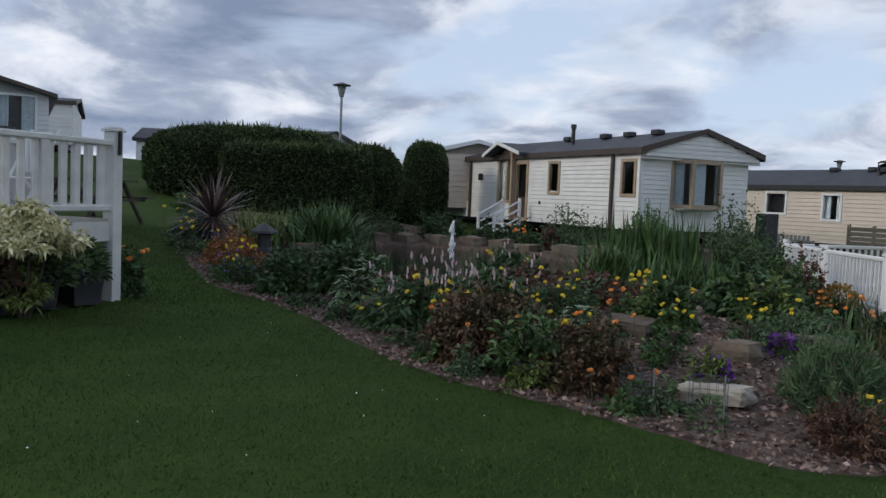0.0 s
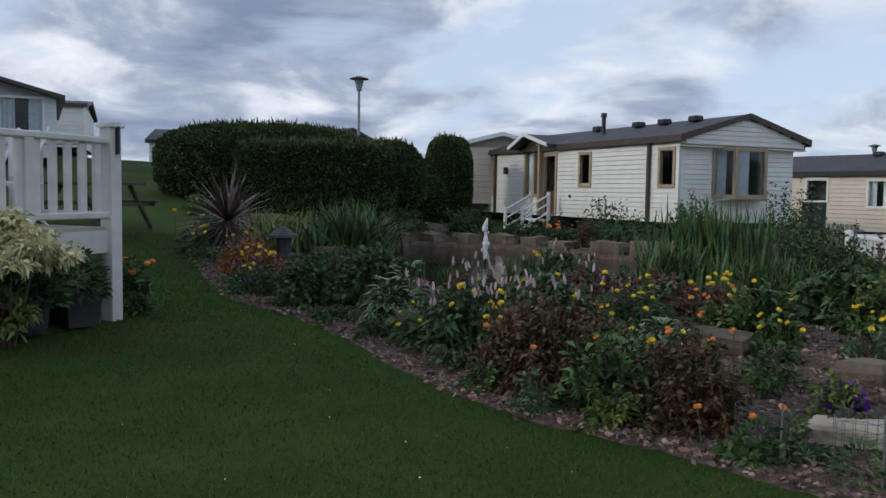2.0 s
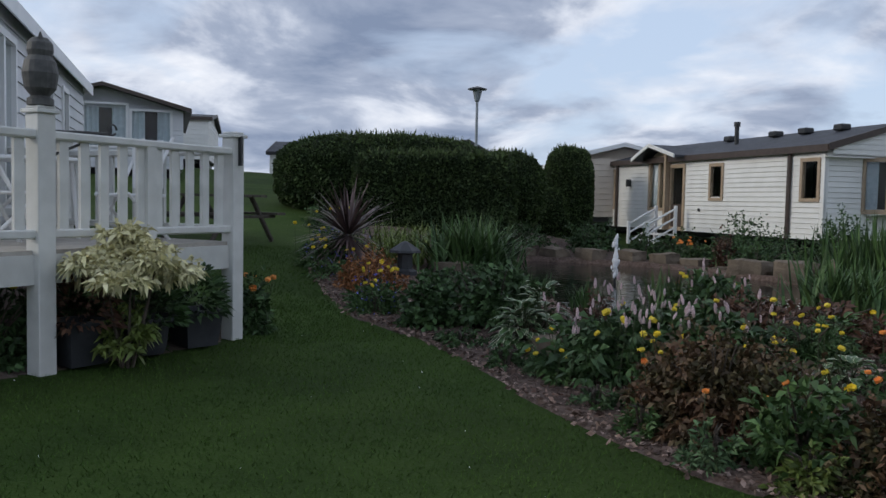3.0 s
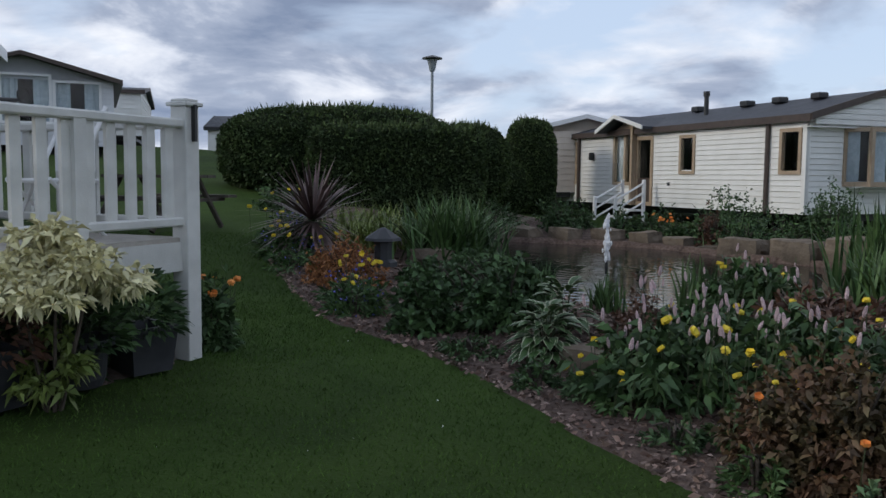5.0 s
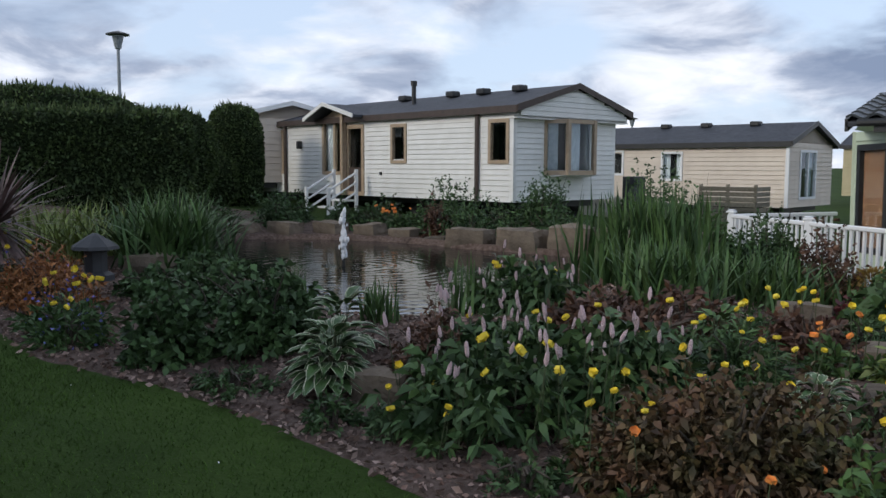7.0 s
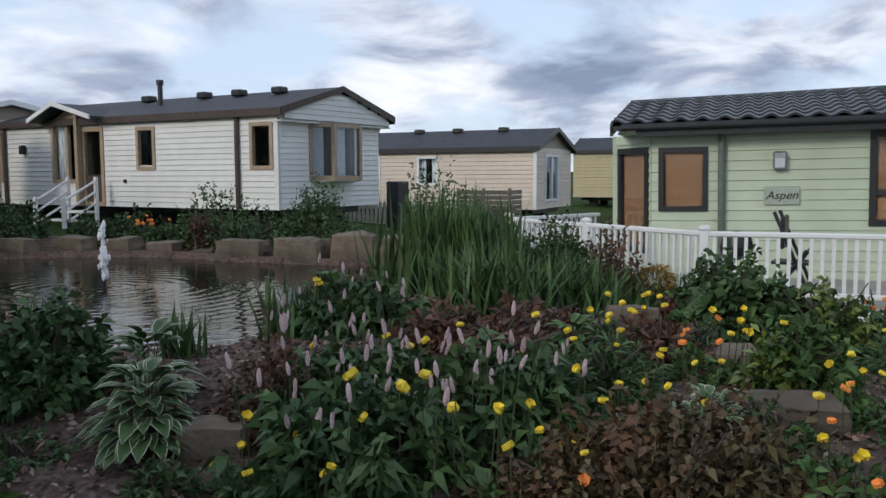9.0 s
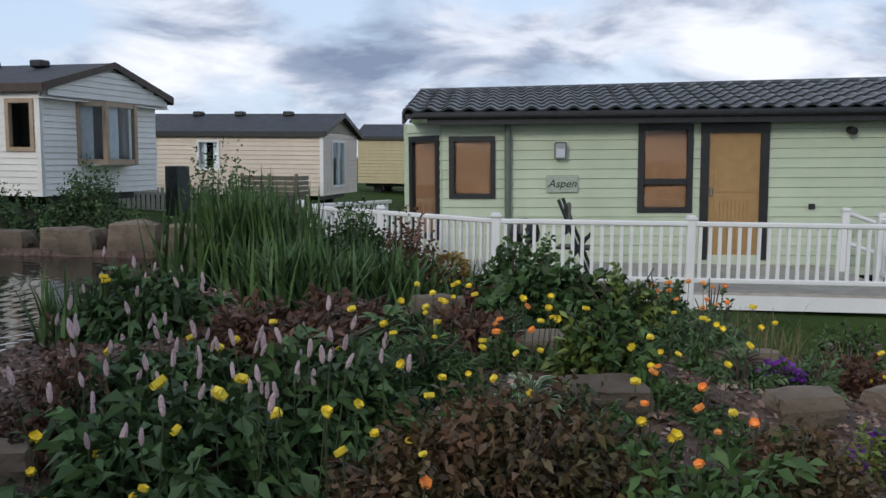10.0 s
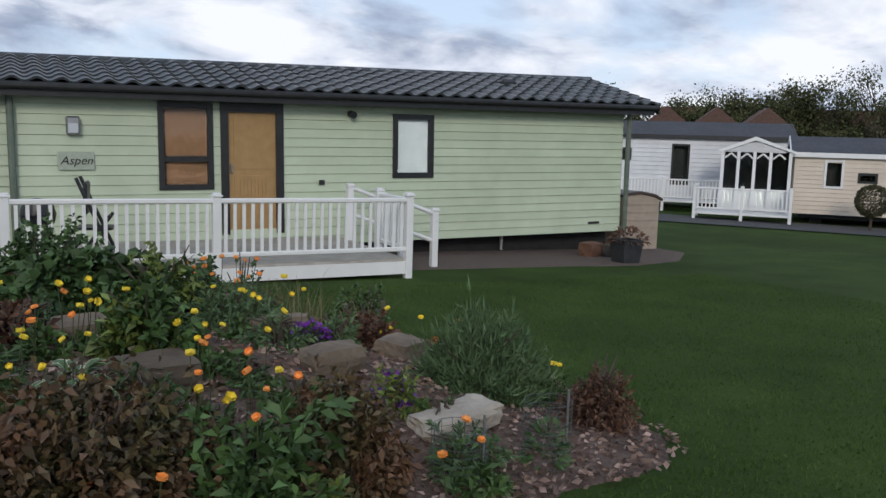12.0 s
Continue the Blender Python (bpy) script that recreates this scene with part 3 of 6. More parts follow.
def plain_home(name, m, L, D, z0, zt, zr, wallmat, roofmat, fascia, label, front=(), ends=(), rows=14, ground_z=-0.4, left=()):
    h = empty(name, m, label, "mobile home")
    clad(h, pose(0, 0, 0), 0, L, z0, zt, rows, wallmat, [w[:4] for w in front])
    er = pose(L, 0, 0, 0, 0, 90)
    clad(h, er, 0, D, z0, zt, rows, wallmat, [w[:4] for w in ends])
    part("wall", bx(0, 0.06, 0.06, D, z0, zt), wallmat, h)
    closed_back(h, 0.06, L, D, z0, zt, wallmat)
    for x in (0.03, L - 0.03):
        bm = bmesh.new()
        v = [bm.verts.new(p) for p in ((x, 0, zt), (x, D, zt), (x, D / 2, zr - 0.08))]
        bm.faces.new(v)
        bmesh.ops.solidify(bm, geom=bm.faces[:], thickness=0.05)
        part("gable_panel", bm, wallmat, h)
    gable_roof(h, -0.12, L + 0.15, -0.13, D + 0.13, zt + 0.03, zr, roofmat, fascia=fascia)
    for w in front:
        window(h, pose(0, 0, 0), w[0] - 0.04, w[1] + 0.04, w[2] - 0.04, w[3] + 0.04, w[4], w[5], 0.07, mullions=w[6] if len(w) > 6 else ())
    for w in ends:
        window(h, er, w[0] - 0.04, w[1] + 0.04, w[2] - 0.04, w[3] + 0.04, w[4], w[5], 0.07, mullions=w[6] if len(w) > 6 else ())
    skirt(h, 0, L, 0, D, ground_z, z0)
    return h


# cream home behind it
cm = plain_home("mobile_home", pose(-18.9, 25.1, 0, 0, 0, -5.7), 8.2, 3.5, 0.25, 2.08, 2.72, M["cream"], M["slate"], M["black"], "cream boarded mobile home with dark roof",
                front=[(4.35, 5.0, 1.0, 1.82, M["plastic"], "curtain"), (2.15, 2.95, 1.15, 1.88, M["plastic"], "dark")],
                ends=[(0.9, 2.1, 0.5, 1.85, M["plastic"], "curtain", (1.5,))], ground_z=-0.3)
vents(cm, (3.6, 5.0, 6.6), 1.6, 2.68)
part("corner_trim", bx(8.17, 8.27, -0.07, -0.03, 0.25, 2.05), M["plastic"], cm)
plain_home("mobile_home", pose(-12.4, 38.5, 0, 0, 0, -4), 7, 3.5, 0.2, 2.3, 2.95, mat("sand_boards", (0.42, 0.36, 0.20), (0.48, 0.41, 0.24), 3, 0.55), M["slate"], M["black"], "sand coloured mobile home behind the others",
           ground_z=-0.4)
# further homes up the slope
plain_home("mobile_home", pose(-38.2, 9.6, 0, 0, 0, 60), 8, 3.4, 1.9, 3.3, 3.9, M["white"], M["slate"], M["black"], "distant white mobile home with dark roof",
           front=[(1.2, 1.8, 2.5, 3.3, M["black"], "dark"), (3.2, 3.8, 2.5, 3.3, M["black"], "dark")], ground_z=1.5, rows=10)
plain_home("mobile_home", pose(-31.5, 19.4, 0, 0, 0, -28), 9, 3.6, 0.9, 2.75, 3.25, M["cream"], M["slate"], M["plastic"], "distant cream mobile home behind the hedge", ground_z=0.3, rows=10)
plain_home("mobile_home", pose(-47.5, 15.5, 0, 0, 0, 20), 9, 3.6, 2.2, 3.9, 4.5, M["white"], M["slate"], M["black"], "distant white mobile home up the slope", ground_z=1.8, rows=8)

# ---- green mobile home ----
gh = empty("mobile_home", Matrix.Translation((-2, 13.07, 1)) @ Matrix.Rotation(radians(-0.9), 4, "Y") @ Matrix.Translation((2, -13.07, -1)), "pale green boarded mobile home with dark tiled roof", "mobile home")
G0, G1 = -0.32, 2.0
gholes = [(-6.05, -5.42, 0.86, 1.74), (-3.2, -2.47, 0.65, 1.90), (-2.29, -1.38, -0.08, 1.90), (0.6, 1.29, 0.80, 1.80)]
GF = pose(0, 13.07, 0)
clad(gh, GF, -6.2, 5.47, G0, G1, 16, M["green"], gholes)
clad(gh, pose(-6.2 - 0.64, 13.07 + 0.77, 0, 0, 0, -50), 0, 1.0, G0, G1, 16, M["green"], [(0.12, 0.92, 0.2, 1.78)])
window(gh, pose(-6.84, 13.84, 0, 0, 0, -50), 0.1, 0.94, 0.18, 1.80, M["black"], "blind", 0.09)
part("wall", bx(-6.9, -6.84, 13.84, 16.2, G0, G1), M["green"], gh)
part("wall", bx(5.41, 5.47, 13.13, 16.8, G0, G1 + 0.05), M["green"], gh)
part("back_wall", bx(-6.84, 5.41, 16.74, 16.8, G0, G1), M["green"], gh)
window(gh, GF, -6.1, -5.39, 0.83, 1.78, M["black"], "blind", 0.075)
window(gh, GF, -3.25, -2.44, 0.61, 1.93, M["black"], "blind", 0.085, transoms=(1.08,))
window(gh, GF, 0.56, 1.33, 0.76, 1.84, M["black"], "frost", 0.09)
bm = bmesh.new()
box(bm, -2.33, -1.34, -0.05, 0.05, 1.80, 1.94)
box(bm, -2.33, -2.21, -0.05, 0.05, -0.1, 1.80)
box(bm, -1.46, -1.34, -0.05, 0.05, -0.1, 1.80)
gd = part("door", bm, M["black"], gh, at=GF)
lf = bx(-2.21, -1.46, 0.0, 0.045, -0.08, 1.80)
for k in range(2):
    box(lf, -2.12, -1.55, -0.012, 0.0, 0.02 + 0.9 * k, 0.82 + 0.9 * k)
for k in range(9):
    box(lf, -2.09 + k * 0.058, -2.045 + k * 0.058, -0.02, -0.012, 0.06, 0.78)
dl = part("door_leaf", lf, M["doorwood"], gd)
part("handle", bx(-2.18, -2.15, -0.05, -0.012, 0.86, 1.0, bevel=0.008), M["metal"], dl)
part("fascia", bx(-6.4, 5.95, 12.72, 12.76, G1 - 0.06, G1 + 0.12), M["black"], gh)
part("soffit", bx(-6.4, 5.9, 12.76, 13.06, G1 - 0.05, G1 - 0.03), M["black"], gh)
gut = bmesh.new()
tube(gut, (-6.6, 12.68, G1 + 0.08), (6.0, 12.68, G1 + 0.08), 0.055, seg=10)
part("gutter", gut, M["black"], gh)
for x in (-5.2, 5.55):
    part("downpipe", tube(bmesh.new(), (x, 13.0, G0 - 0.05), (x, 12.98, G1 - 0.05), 0.05, seg=10), mat("green_grey_pipe", (0.10, 0.13, 0.10), (0.14, 0.17, 0.14), 9, 0.4), gh)
RZ, RZL, RY = 2.74, 2.60, 14.95
for ya in (12.70, 17.2):
    bm = bmesh.new()
    v = [bm.verts.new(p) for p in [(x, y, z) for x, zr in ((-6.75, RZL), (6.05, RZ)) for y, z in ((ya, G1 + 0.10), (RY, zr - 0.03), (RY, zr - 0.10), (ya, G1 + 0.03))]]
    for f in ((0, 1, 2, 3), (7, 6, 5, 4), (0, 4, 5, 1), (1, 5, 6, 2), (2, 6, 7, 3), (3, 7, 4, 0)):
        bm.faces.new([v[i] for i in f])
    bmesh.ops.recalc_face_normals(bm, faces=bm.faces[:])
    part("roof", bm, M["slate"], gh)
for xs, zr in ((6.05, RZ), (-6.75, RZL)):
    for ya in (12.70, 17.2):
        bm = bmesh.new()
        v = [bm.verts.new(p) for p in [(xx, y, z) for xx in (xs - 0.02, xs + 0.02) for y, z in ((ya, G1 + 0.14), (RY, zr + 0.03), (RY, zr - 0.12), (ya, G1 - 0.04))]]
        for f in ((0, 1, 2, 3), (7, 6, 5, 4), (0, 4, 5, 1), (1, 5, 6, 2), (2, 6, 7, 3), (3, 7, 4, 0)):
            bm.faces.new([v[i] for i in f])
        bmesh.ops.recalc_face_normals(bm, faces=bm.faces[:])
        part("bargeboard", bm, M["black"], gh)
for x, zr in ((-6.72, RZL), (5.44, RZ)):
    bm = bmesh.new()
    bm.faces.new([bm.verts.new(p) for p in ((x, 13.1, G1), (x, 16.8, G1), (x, RY, zr - 0.1))])
    bmesh.ops.solidify(bm, geom=bm.faces[:], thickness=0.04)
    part("gable_panel", bm, M["green"], gh)
part("ridge", tube(bmesh.new(), (-6.75, RY, RZL - 0.01), (6.05, RY, RZ - 0.01), 0.075, seg=10), M["tile"], gh)
part("roof_vent", bx(3.2, 3.55, 13.9, 14.2, 2.40, 2.58, bevel=0.05), M["black"], gh)
part("wall_lamp", bx(-4.5, -4.32, 12.93, 13.05, 1.42, 1.68, bevel=0.02), M["metal"], gh)
part("lamp_glass", bx(-4.475, -4.345, 12.915, 12.93, 1.45, 1.58), M["frost"], gh)
part("camera_unit", tube(bmesh.new(), (-0.2, 13.05, 1.82), (-0.2, 12.90, 1.80), 0.06, seg=10), M["black"], gh)
part("wall_vent", bx(-0.75, -0.66, 13.02, 13.05, 0.66, 0.74), M["black"], gh)
part("wall_vent", bx(4.7, 4.95, 13.02, 13.05, -0.16, -0.12), M["black"], gh)
sg = part("sign_plate", bx(-4.62, -4.14, 13.01, 13.035, 0.92, 1.18, bevel=0.006), M["sign"], gh, "grey name plate with black lettering")
fc = bpy.data.curves.new("sign_text", "FONT")
fc.body, fc.size, fc.extrude, fc.shear, fc.align_x = "Aspen", 0.17, 0.002, 0.3, "CENTER"
ft = new("sign_text", fc)
ft.parent = sg
ft.matrix_basis = pose(-4.38, 13.004, 1.0, 90, 0, 0)
fc.materials.append(M["black"])
part("chassis", bx(-6.0, 5.2, 13.9, 16.2, G0 - 0.17, G0 - 0.01), M["black"], gh)
part("floor_edge", bx(-6.2, 5.46, 13.09, 16.78, G0 - 0.01, G0 + 0.03), M["black"], gh)
for x in (-4.5, -1.5, 1.8, 4.6):
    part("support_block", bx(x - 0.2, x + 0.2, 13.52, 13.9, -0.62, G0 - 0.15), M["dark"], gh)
part("jockey_leg", tube(bmesh.new(), (2.9, 13.3, -0.62), (2.9, 13.3, -0.32), 0.035), M["metal"], gh)
# near-black sheet added to paint the deep shade beneath the home
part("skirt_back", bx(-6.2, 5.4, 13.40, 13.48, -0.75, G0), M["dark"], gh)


# ---- railings ----
def railing(thing, p, q, zt, zb, spacing, bw, material, posts=True, ph=0.0, base=None, cap=True, both=True, rail_w=0.035):
    p, q = Vector((*p, 0)), Vector((*q, 0))
    d = q - p
    L = d.length
    m = pose(p.x, p.y, 0) @ Matrix.Rotation(math.atan2(d.y, d.x), 4, "Z")
    part("top_rail", bx(0.02, L - 0.02, -rail_w, rail_w, zt - 0.06, zt, bevel=0.012), material, thing, at=m)
    part("bottom_rail", bx(0.02, L - 0.02, -rail_w * 0.8, rail_w * 0.8, zb, zb + 0.06, bevel=0.01), material, thing, at=m)
    n = max(1, round(L / spacing))
    me = bpy.data.meshes.new("baluster")
    bm = bx(-bw / 2, bw / 2, -0.014, 0.014, zb + 0.055, zt - 0.055)
    bm.to_mesh(me)
    bm.free()
    me.materials.append(material)
    for i in range(1, n):
        share("baluster", me, thing, m @ pose(L * i / n, 0, 0))


def newel(thing, x, y, z0, z1, w, material, rz=0.0, label=""):
    bm = bx(-w / 2, w / 2, -w / 2, w / 2, z0, z1 - 0.05, bevel=0.006)
    box(bm, -w * 0.66, w * 0.66, -w * 0.66, w * 0.66, z1 - 0.05, z1 - 0.022, bevel=0.005)
    box(bm, -w * 0.5, w * 0.5, -w * 0.5, w * 0.5, z1 - 0.022, z1, bevel=0.008)
    return part("post", bm, material, thing, label, at=pose(x, y, 0, 0, 0, rz))


# deck of the green home
gdk = empty("deck", pose(0, 0, 0), "white plastic decking with baluster railing and steps", "deck")
DZ = -0.17
GP = [(-8.3, 12.6), (-6.9, 11.5), (-5.3, 10.25), (-3.0, 10.25), (-0.41, 10.25)]
fl = bmesh.new()
top_ = [fl.verts.new((x, y, DZ)) for x, y in GP + [(-0.41, 13.02), (-6.2, 13.02), (-7.2, 14.2)]]
fl.faces.new(top_)
bmesh.ops.recalc_face_normals(fl, faces=fl.faces[:])
bmesh.ops.solidify(fl, geom=fl.faces[:], thickness=0.04)
part("floor", fl, M["deckwood"], gdk)
for p, q in zip(GP, GP[1:]):
    railing(gdk, p, q, 0.67, -0.06, 0.115, 0.04, M["plastic"])
    d = Vector((q[0] - p[0], q[1] - p[1], 0))
    part("side_board", bx(0, d.length, -0.03, -0.004, DZ - 0.20, DZ - 0.03), M["plastic"], gdk, at=pose(p[0], p[1], 0) @ Matrix.Rotation(math.atan2(d.y, d.x), 4, "Z"))
for x, y in GP:
    newel(gdk, x, y, -0.50, 0.74, 0.10, M["plastic"])
railing(gdk, (-0.41, 10.25), (-0.41, 11.3), 0.67, -0.06, 0.115, 0.04, M["plastic"])
newel(gdk, -0.41, 11.3, -0.5, 0.74, 0.10, M["plastic"])
newel(gdk, -0.41, 12.5, -0.5, 0.74, 0.10, M["plastic"])
railing(gdk, (-8.3, 12.6), (-7.2, 14.4), 0.67, -0.06, 0.115, 0.04, M["plastic"])
for y in (11.3, 12.5):
    newel(gdk, 0.51, y, -0.62, 0.44, 0.10, M["plastic"])
    for dz in (0.0, -0.42):
        part("handrail", tube(bmesh.new(), (-0.36, y, 0.66 + dz), (0.47, y, 0.36 + dz), 0.032), M["plastic"], gdk)
for k in range(2):
    part("tread", bx(-0.36 + 0.3 * k, -0.04 + 0.3 * k, 11.33, 12.47, DZ - 0.2 - 0.17 * k, DZ - 0.16 - 0.17 * k), M["deckwood"], gdk)
# folded garden chairs and a dark barbecue on the deck
for x, y in ((-4.3, 11.0),):
    ch = empty("folding_chair", pose(x, y, DZ, 0, 0, 80), "dark folding garden chair on the deck", "chair", "chairs on the deck")
    for s in (-0.22, 0.22):
        part("leg", tube(bmesh.new(), (s, -0.25, 0.0), (s, 0.2, 1.05), 0.022), M["black"], ch)
        part("leg", tube(bmesh.new(), (s, 0.25, 0.0), (s, -0.18, 0.6), 0.022), M["black"], ch)
    part("seat", bx(-0.22, 0.22, -0.2, 0.22, 0.42, 0.45), M["black"], ch)
    part("backrest", bx(-0.2, 0.2, 0.08, 0.13, 0.6, 1.0, bevel=0.02), M["black"], ch)
bq = empty("barbecue", pose(-4.95, 10.9, DZ) @ Matrix.Diagonal((0.75, 0.75, 0.82, 1)), "black covered barbecue behind the railing", "barbecue")
part("body", lathe(bmesh.new(), [(0.05, 0.55), (0.24, 0.62), (0.27, 0.75), (0.22, 0.92), (0.05, 0.98)]), M["black"], bq)
for a in range(3):
    part("leg", tube(bmesh.new(), (0.12 * math.cos(a * 2.1), 0.12 * math.sin(a * 2.1), 0.6), (0.25 * math.cos(a * 2.1), 0.25 * math.sin(a * 2.1), 0), 0.015), M["black"], bq)

# ---- deck and homes beside the lawn ----
ldk = empty("deck", pose(0, 0, 0), "raised off-white wooden deck with slatted railing", "deck")
U, V = Vector((-0.57, 0.82)), Vector((-0.82, -0.57))
A = Vector((-8.8, 1.1))
P2 = A - U * 1.88
P3 = A - U * 4.6
B1 = A + V * 2.2
fl = bmesh.new()
fl.faces.new([fl.verts.new((*p, 0.84)) for p in (A, P3, P3 + V * 2.2, B1)])
bmesh.ops.recalc_face_normals(fl, faces=fl.faces[:])
bmesh.ops.solidify(fl, geom=fl.faces[:], thickness=0.05)
part("floor", fl, M["deckwood"], ldk)
for p, q in ((A, P2), (P2, P3), (A, B1), (B1, B1 - U * 0.6)):
    railing(ldk, tuple(p), tuple(q), 1.70, 0.97, 0.165, 0.072, M["deckpaint"], rail_w=0.05)
    d = Vector((*(q - p), 0))
    part("side_board", bx(0.03, d.length - 0.03, -0.02, 0.02, 0.66, 0.86), M["deckpaint"], ldk, at=pose(p.x, p.y, 0) @ Matrix.Rotation(math.atan2(d.y, d.x), 4, "Z"))
rzL = math.degrees(math.atan2(U.y, U.x))
for p, h in ((A, 1.84), (P2, 1.86), (P3, 1.84), (B1, 1.84)):
    newel(ldk, p.x, p.y, land(p.x, p.y) - 0.05, h, 0.135, M["deckpaint"], rzL)
for p in (A - U * 0.95, A + V * 1.1):
    part("mid_post", bx(-0.045, 0.045, -0.045, 0.045, 0.84, 1.66), M["deckpaint"], ldk, at=pose(p.x, p.y, 0, 0, 0, rzL))
part("bracket", bx(-0.012, 0.012, -0.10, -0.06, 1.55, 1.80), M["black"], ldk, at=pose(A.x, A.y, 0, 0, 0, rzL))
# hanging-basket arm
hb = bmesh.new()
pts = [P2 + U * 0.05, P2 + U * 0.55]
tube(hb, (*pts[0], 1.70), (*pts[1], 1.72), 0.010, seg=6)
tube(hb, (*pts[0], 1.52), (*pts[1], 1.72), 0.010, seg=6)
for k in range(8):
    a, c = k * 0.7, (k + 1) * 0.7
    e = pts[1] + U * 0.04
    tube(hb, (*(e + U * 0.04 * math.cos(a)), 1.75 + 0.04 * math.sin(a)), (*(e + U * 0.04 * math.cos(c)), 1.75 + 0.04 * math.sin(c)), 0.008, seg=6)
part("basket_arm", hb, M["black"], ldk)
# owl decoy on the post
ob_ = lathe(bmesh.new(), [(0.05, 0.0), (0.085, 0.01), (0.085, 0.05), (0.06, 0.07), (0.10, 0.12), (0.115, 0.22), (0.10, 0.30), (0.075, 0.335), (0.085, 0.37), (0.08, 0.42), (0.05, 0.455)], 18)
for s in (-1, 1):
    tube(ob_, (s * 0.045, 0, 0.44), (s * 0.06, 0, 0.49), 0.022, 0.004, 6)
tagged(part("owl_decoy", ob_, M["owl"], at=pose(P2.x, P2.y, 1.855)), "grey-brown plastic owl decoy standing on a deck post", "ornament")
# garden table and chairs on the deck
tbp = A + V * 1.3 - U * 1.0
tt = empty("garden_table", pose(tbp.x, tbp.y, 0.84), "pale metal garden table on the deck", "table")
part("tabletop", lathe(bmesh.new(), [(0.40, 0.70), (0.42, 0.71), (0.42, 0.73), (0.40, 0.735)]), M["plastic"], tt)
for a in range(4):
    part("leg", tube(bmesh.new(), (0.3 * math.cos(a * 1.57), 0.3 * math.sin(a * 1.57), 0.7), (0.36 * math.cos(a * 1.57), 0.36 * math.sin(a * 1.57), 0), 0.018), M["plastic"], tt)
for du, dv, r in ((-0.1, 0.8, 30), (-1.3, 0.8, 200)):
    p = A + V * dv + U * du - U * 0.3
    ch = empty("garden_chair", pose(p.x, p.y, 0.84, 0, 0, r), "white metal garden chair on the deck", "chair", "chairs on the deck")
    for s in (-0.22, 0.22):
        part("leg", tube(bmesh.new(), (s, -0.22, 0), (s * 0.9, 0.28, 0.95), 0.016), M["plastic"], ch)
        part("leg", tube(bmesh.new(), (s, 0.28, 0), (s, -0.2, 0.45), 0.016), M["plastic"], ch)
    part("seat", bx(-0.22, 0.22, -0.22, 0.2, 0.42, 0.45, bevel=0.01), M["plastic"], ch)
    for k in range(4):
        part("back_slat", bx(-0.2 + k * 0.11, -0.13 + k * 0.11, 0.16, 0.18, 0.5, 0.92), M["plastic"], ch)

# home that the deck belongs to
lh = plain_home("mobile_home", pose(-9.5, -0.85, 0, 0, 0, 169.5), 7.0, 3.5, 0.85, 3.02, 3.55, M["grey"], M["slate"], M["plastic"], "grey boarded mobile home beside the deck",
                front=[(0.3, 1.35, 1.1, 2.75, M["plastic"], "curtain", (0.82,)), (3.2, 3.7, 1.9, 2.7, M["plastic"], "curtain"), (4.6, 5.1, 1.9, 2.7, M["plastic"], "curtain")], rows=14, ground_z=0.0)
# gabled home behind, its glazed end towards the lawn
m2 = pose(-27.65, -0.42, 1.31) @ Matrix.Rotation(radians(81), 4, "Z") @ Matrix.Diagonal((1.15, 1, 1, 1))
h2 = empty("mobile_home", m2, "beige mobile home with large glazed gable end", "mobile home")
hl = [(0.35, 1.35, 1.35, 2.45), (1.45, 2.45, 1.35, 2.6), (2.55, 3.5, 1.35, 2.45)]
clad(h2, pose(0, 0, 0), 0, 3.8, 0.75, 2.45, 12, M["grey"], hl)
for w in hl:
    window(h2, pose(0, 0, 0), w[0] - 0.04, w[1] + 0.04, w[2] - 0.04, w[3], M["plastic"], "curtain", 0.06)
bm = bmesh.new()
bm.faces.new([bm.verts.new(p) for p in ((0, 0.03, 2.45), (3.8, 0.03, 2.45), (1.9, 0.03, 3.05))])
bmesh.ops.solidify(bm, geom=bm.faces[:], thickness=0.05)
part("gable_panel", bm, M["grey"], h2)
for x in (0.0, 3.74):
    part("wall", bx(x, x + 0.06, 0.06, 8, 0.75, 2.5), M["grey"], h2)
part("back_wall", bx(0.06, 3.74, 7.94, 8, 0.75, 2.5), M["grey"], h2)
for xa, xb in ((-0.2, 1.9), (4.0, 1.9)):
    bm = bmesh.new()
    v = [bm.verts.new(p) for p in [(x, y, z) for y in (-0.35, 8.1) for x, z in ((xa, 2.5), (xb, 3.14), (xb, 3.04), (xa, 2.38))]]
    for f in ((0, 1, 2, 3), (7, 6, 5, 4), (0, 4, 5, 1), (1, 5, 6, 2), (2, 6, 7, 3), (3, 7, 4, 0)):
        bm.faces.new([v[i] for i in f])
    bmesh.ops.recalc_face_normals(bm, faces=bm.faces[:])
    part("roof", bm, M["brown"], h2)
part("chassis", bx(0.3, 3.5, 0.4, 7.6, 0.3, 0.74), M["dark"], h2)
plain_home("mobile_home", pose(-37.5, 3.1, 1.5, 0, 0, 75), 3.6, 8, 1.3, 3.0, 3.5, M["white"], M["slate"], M["brown"], "white mobile home with dark roof behind another", rows=10, ground_z=0.8)

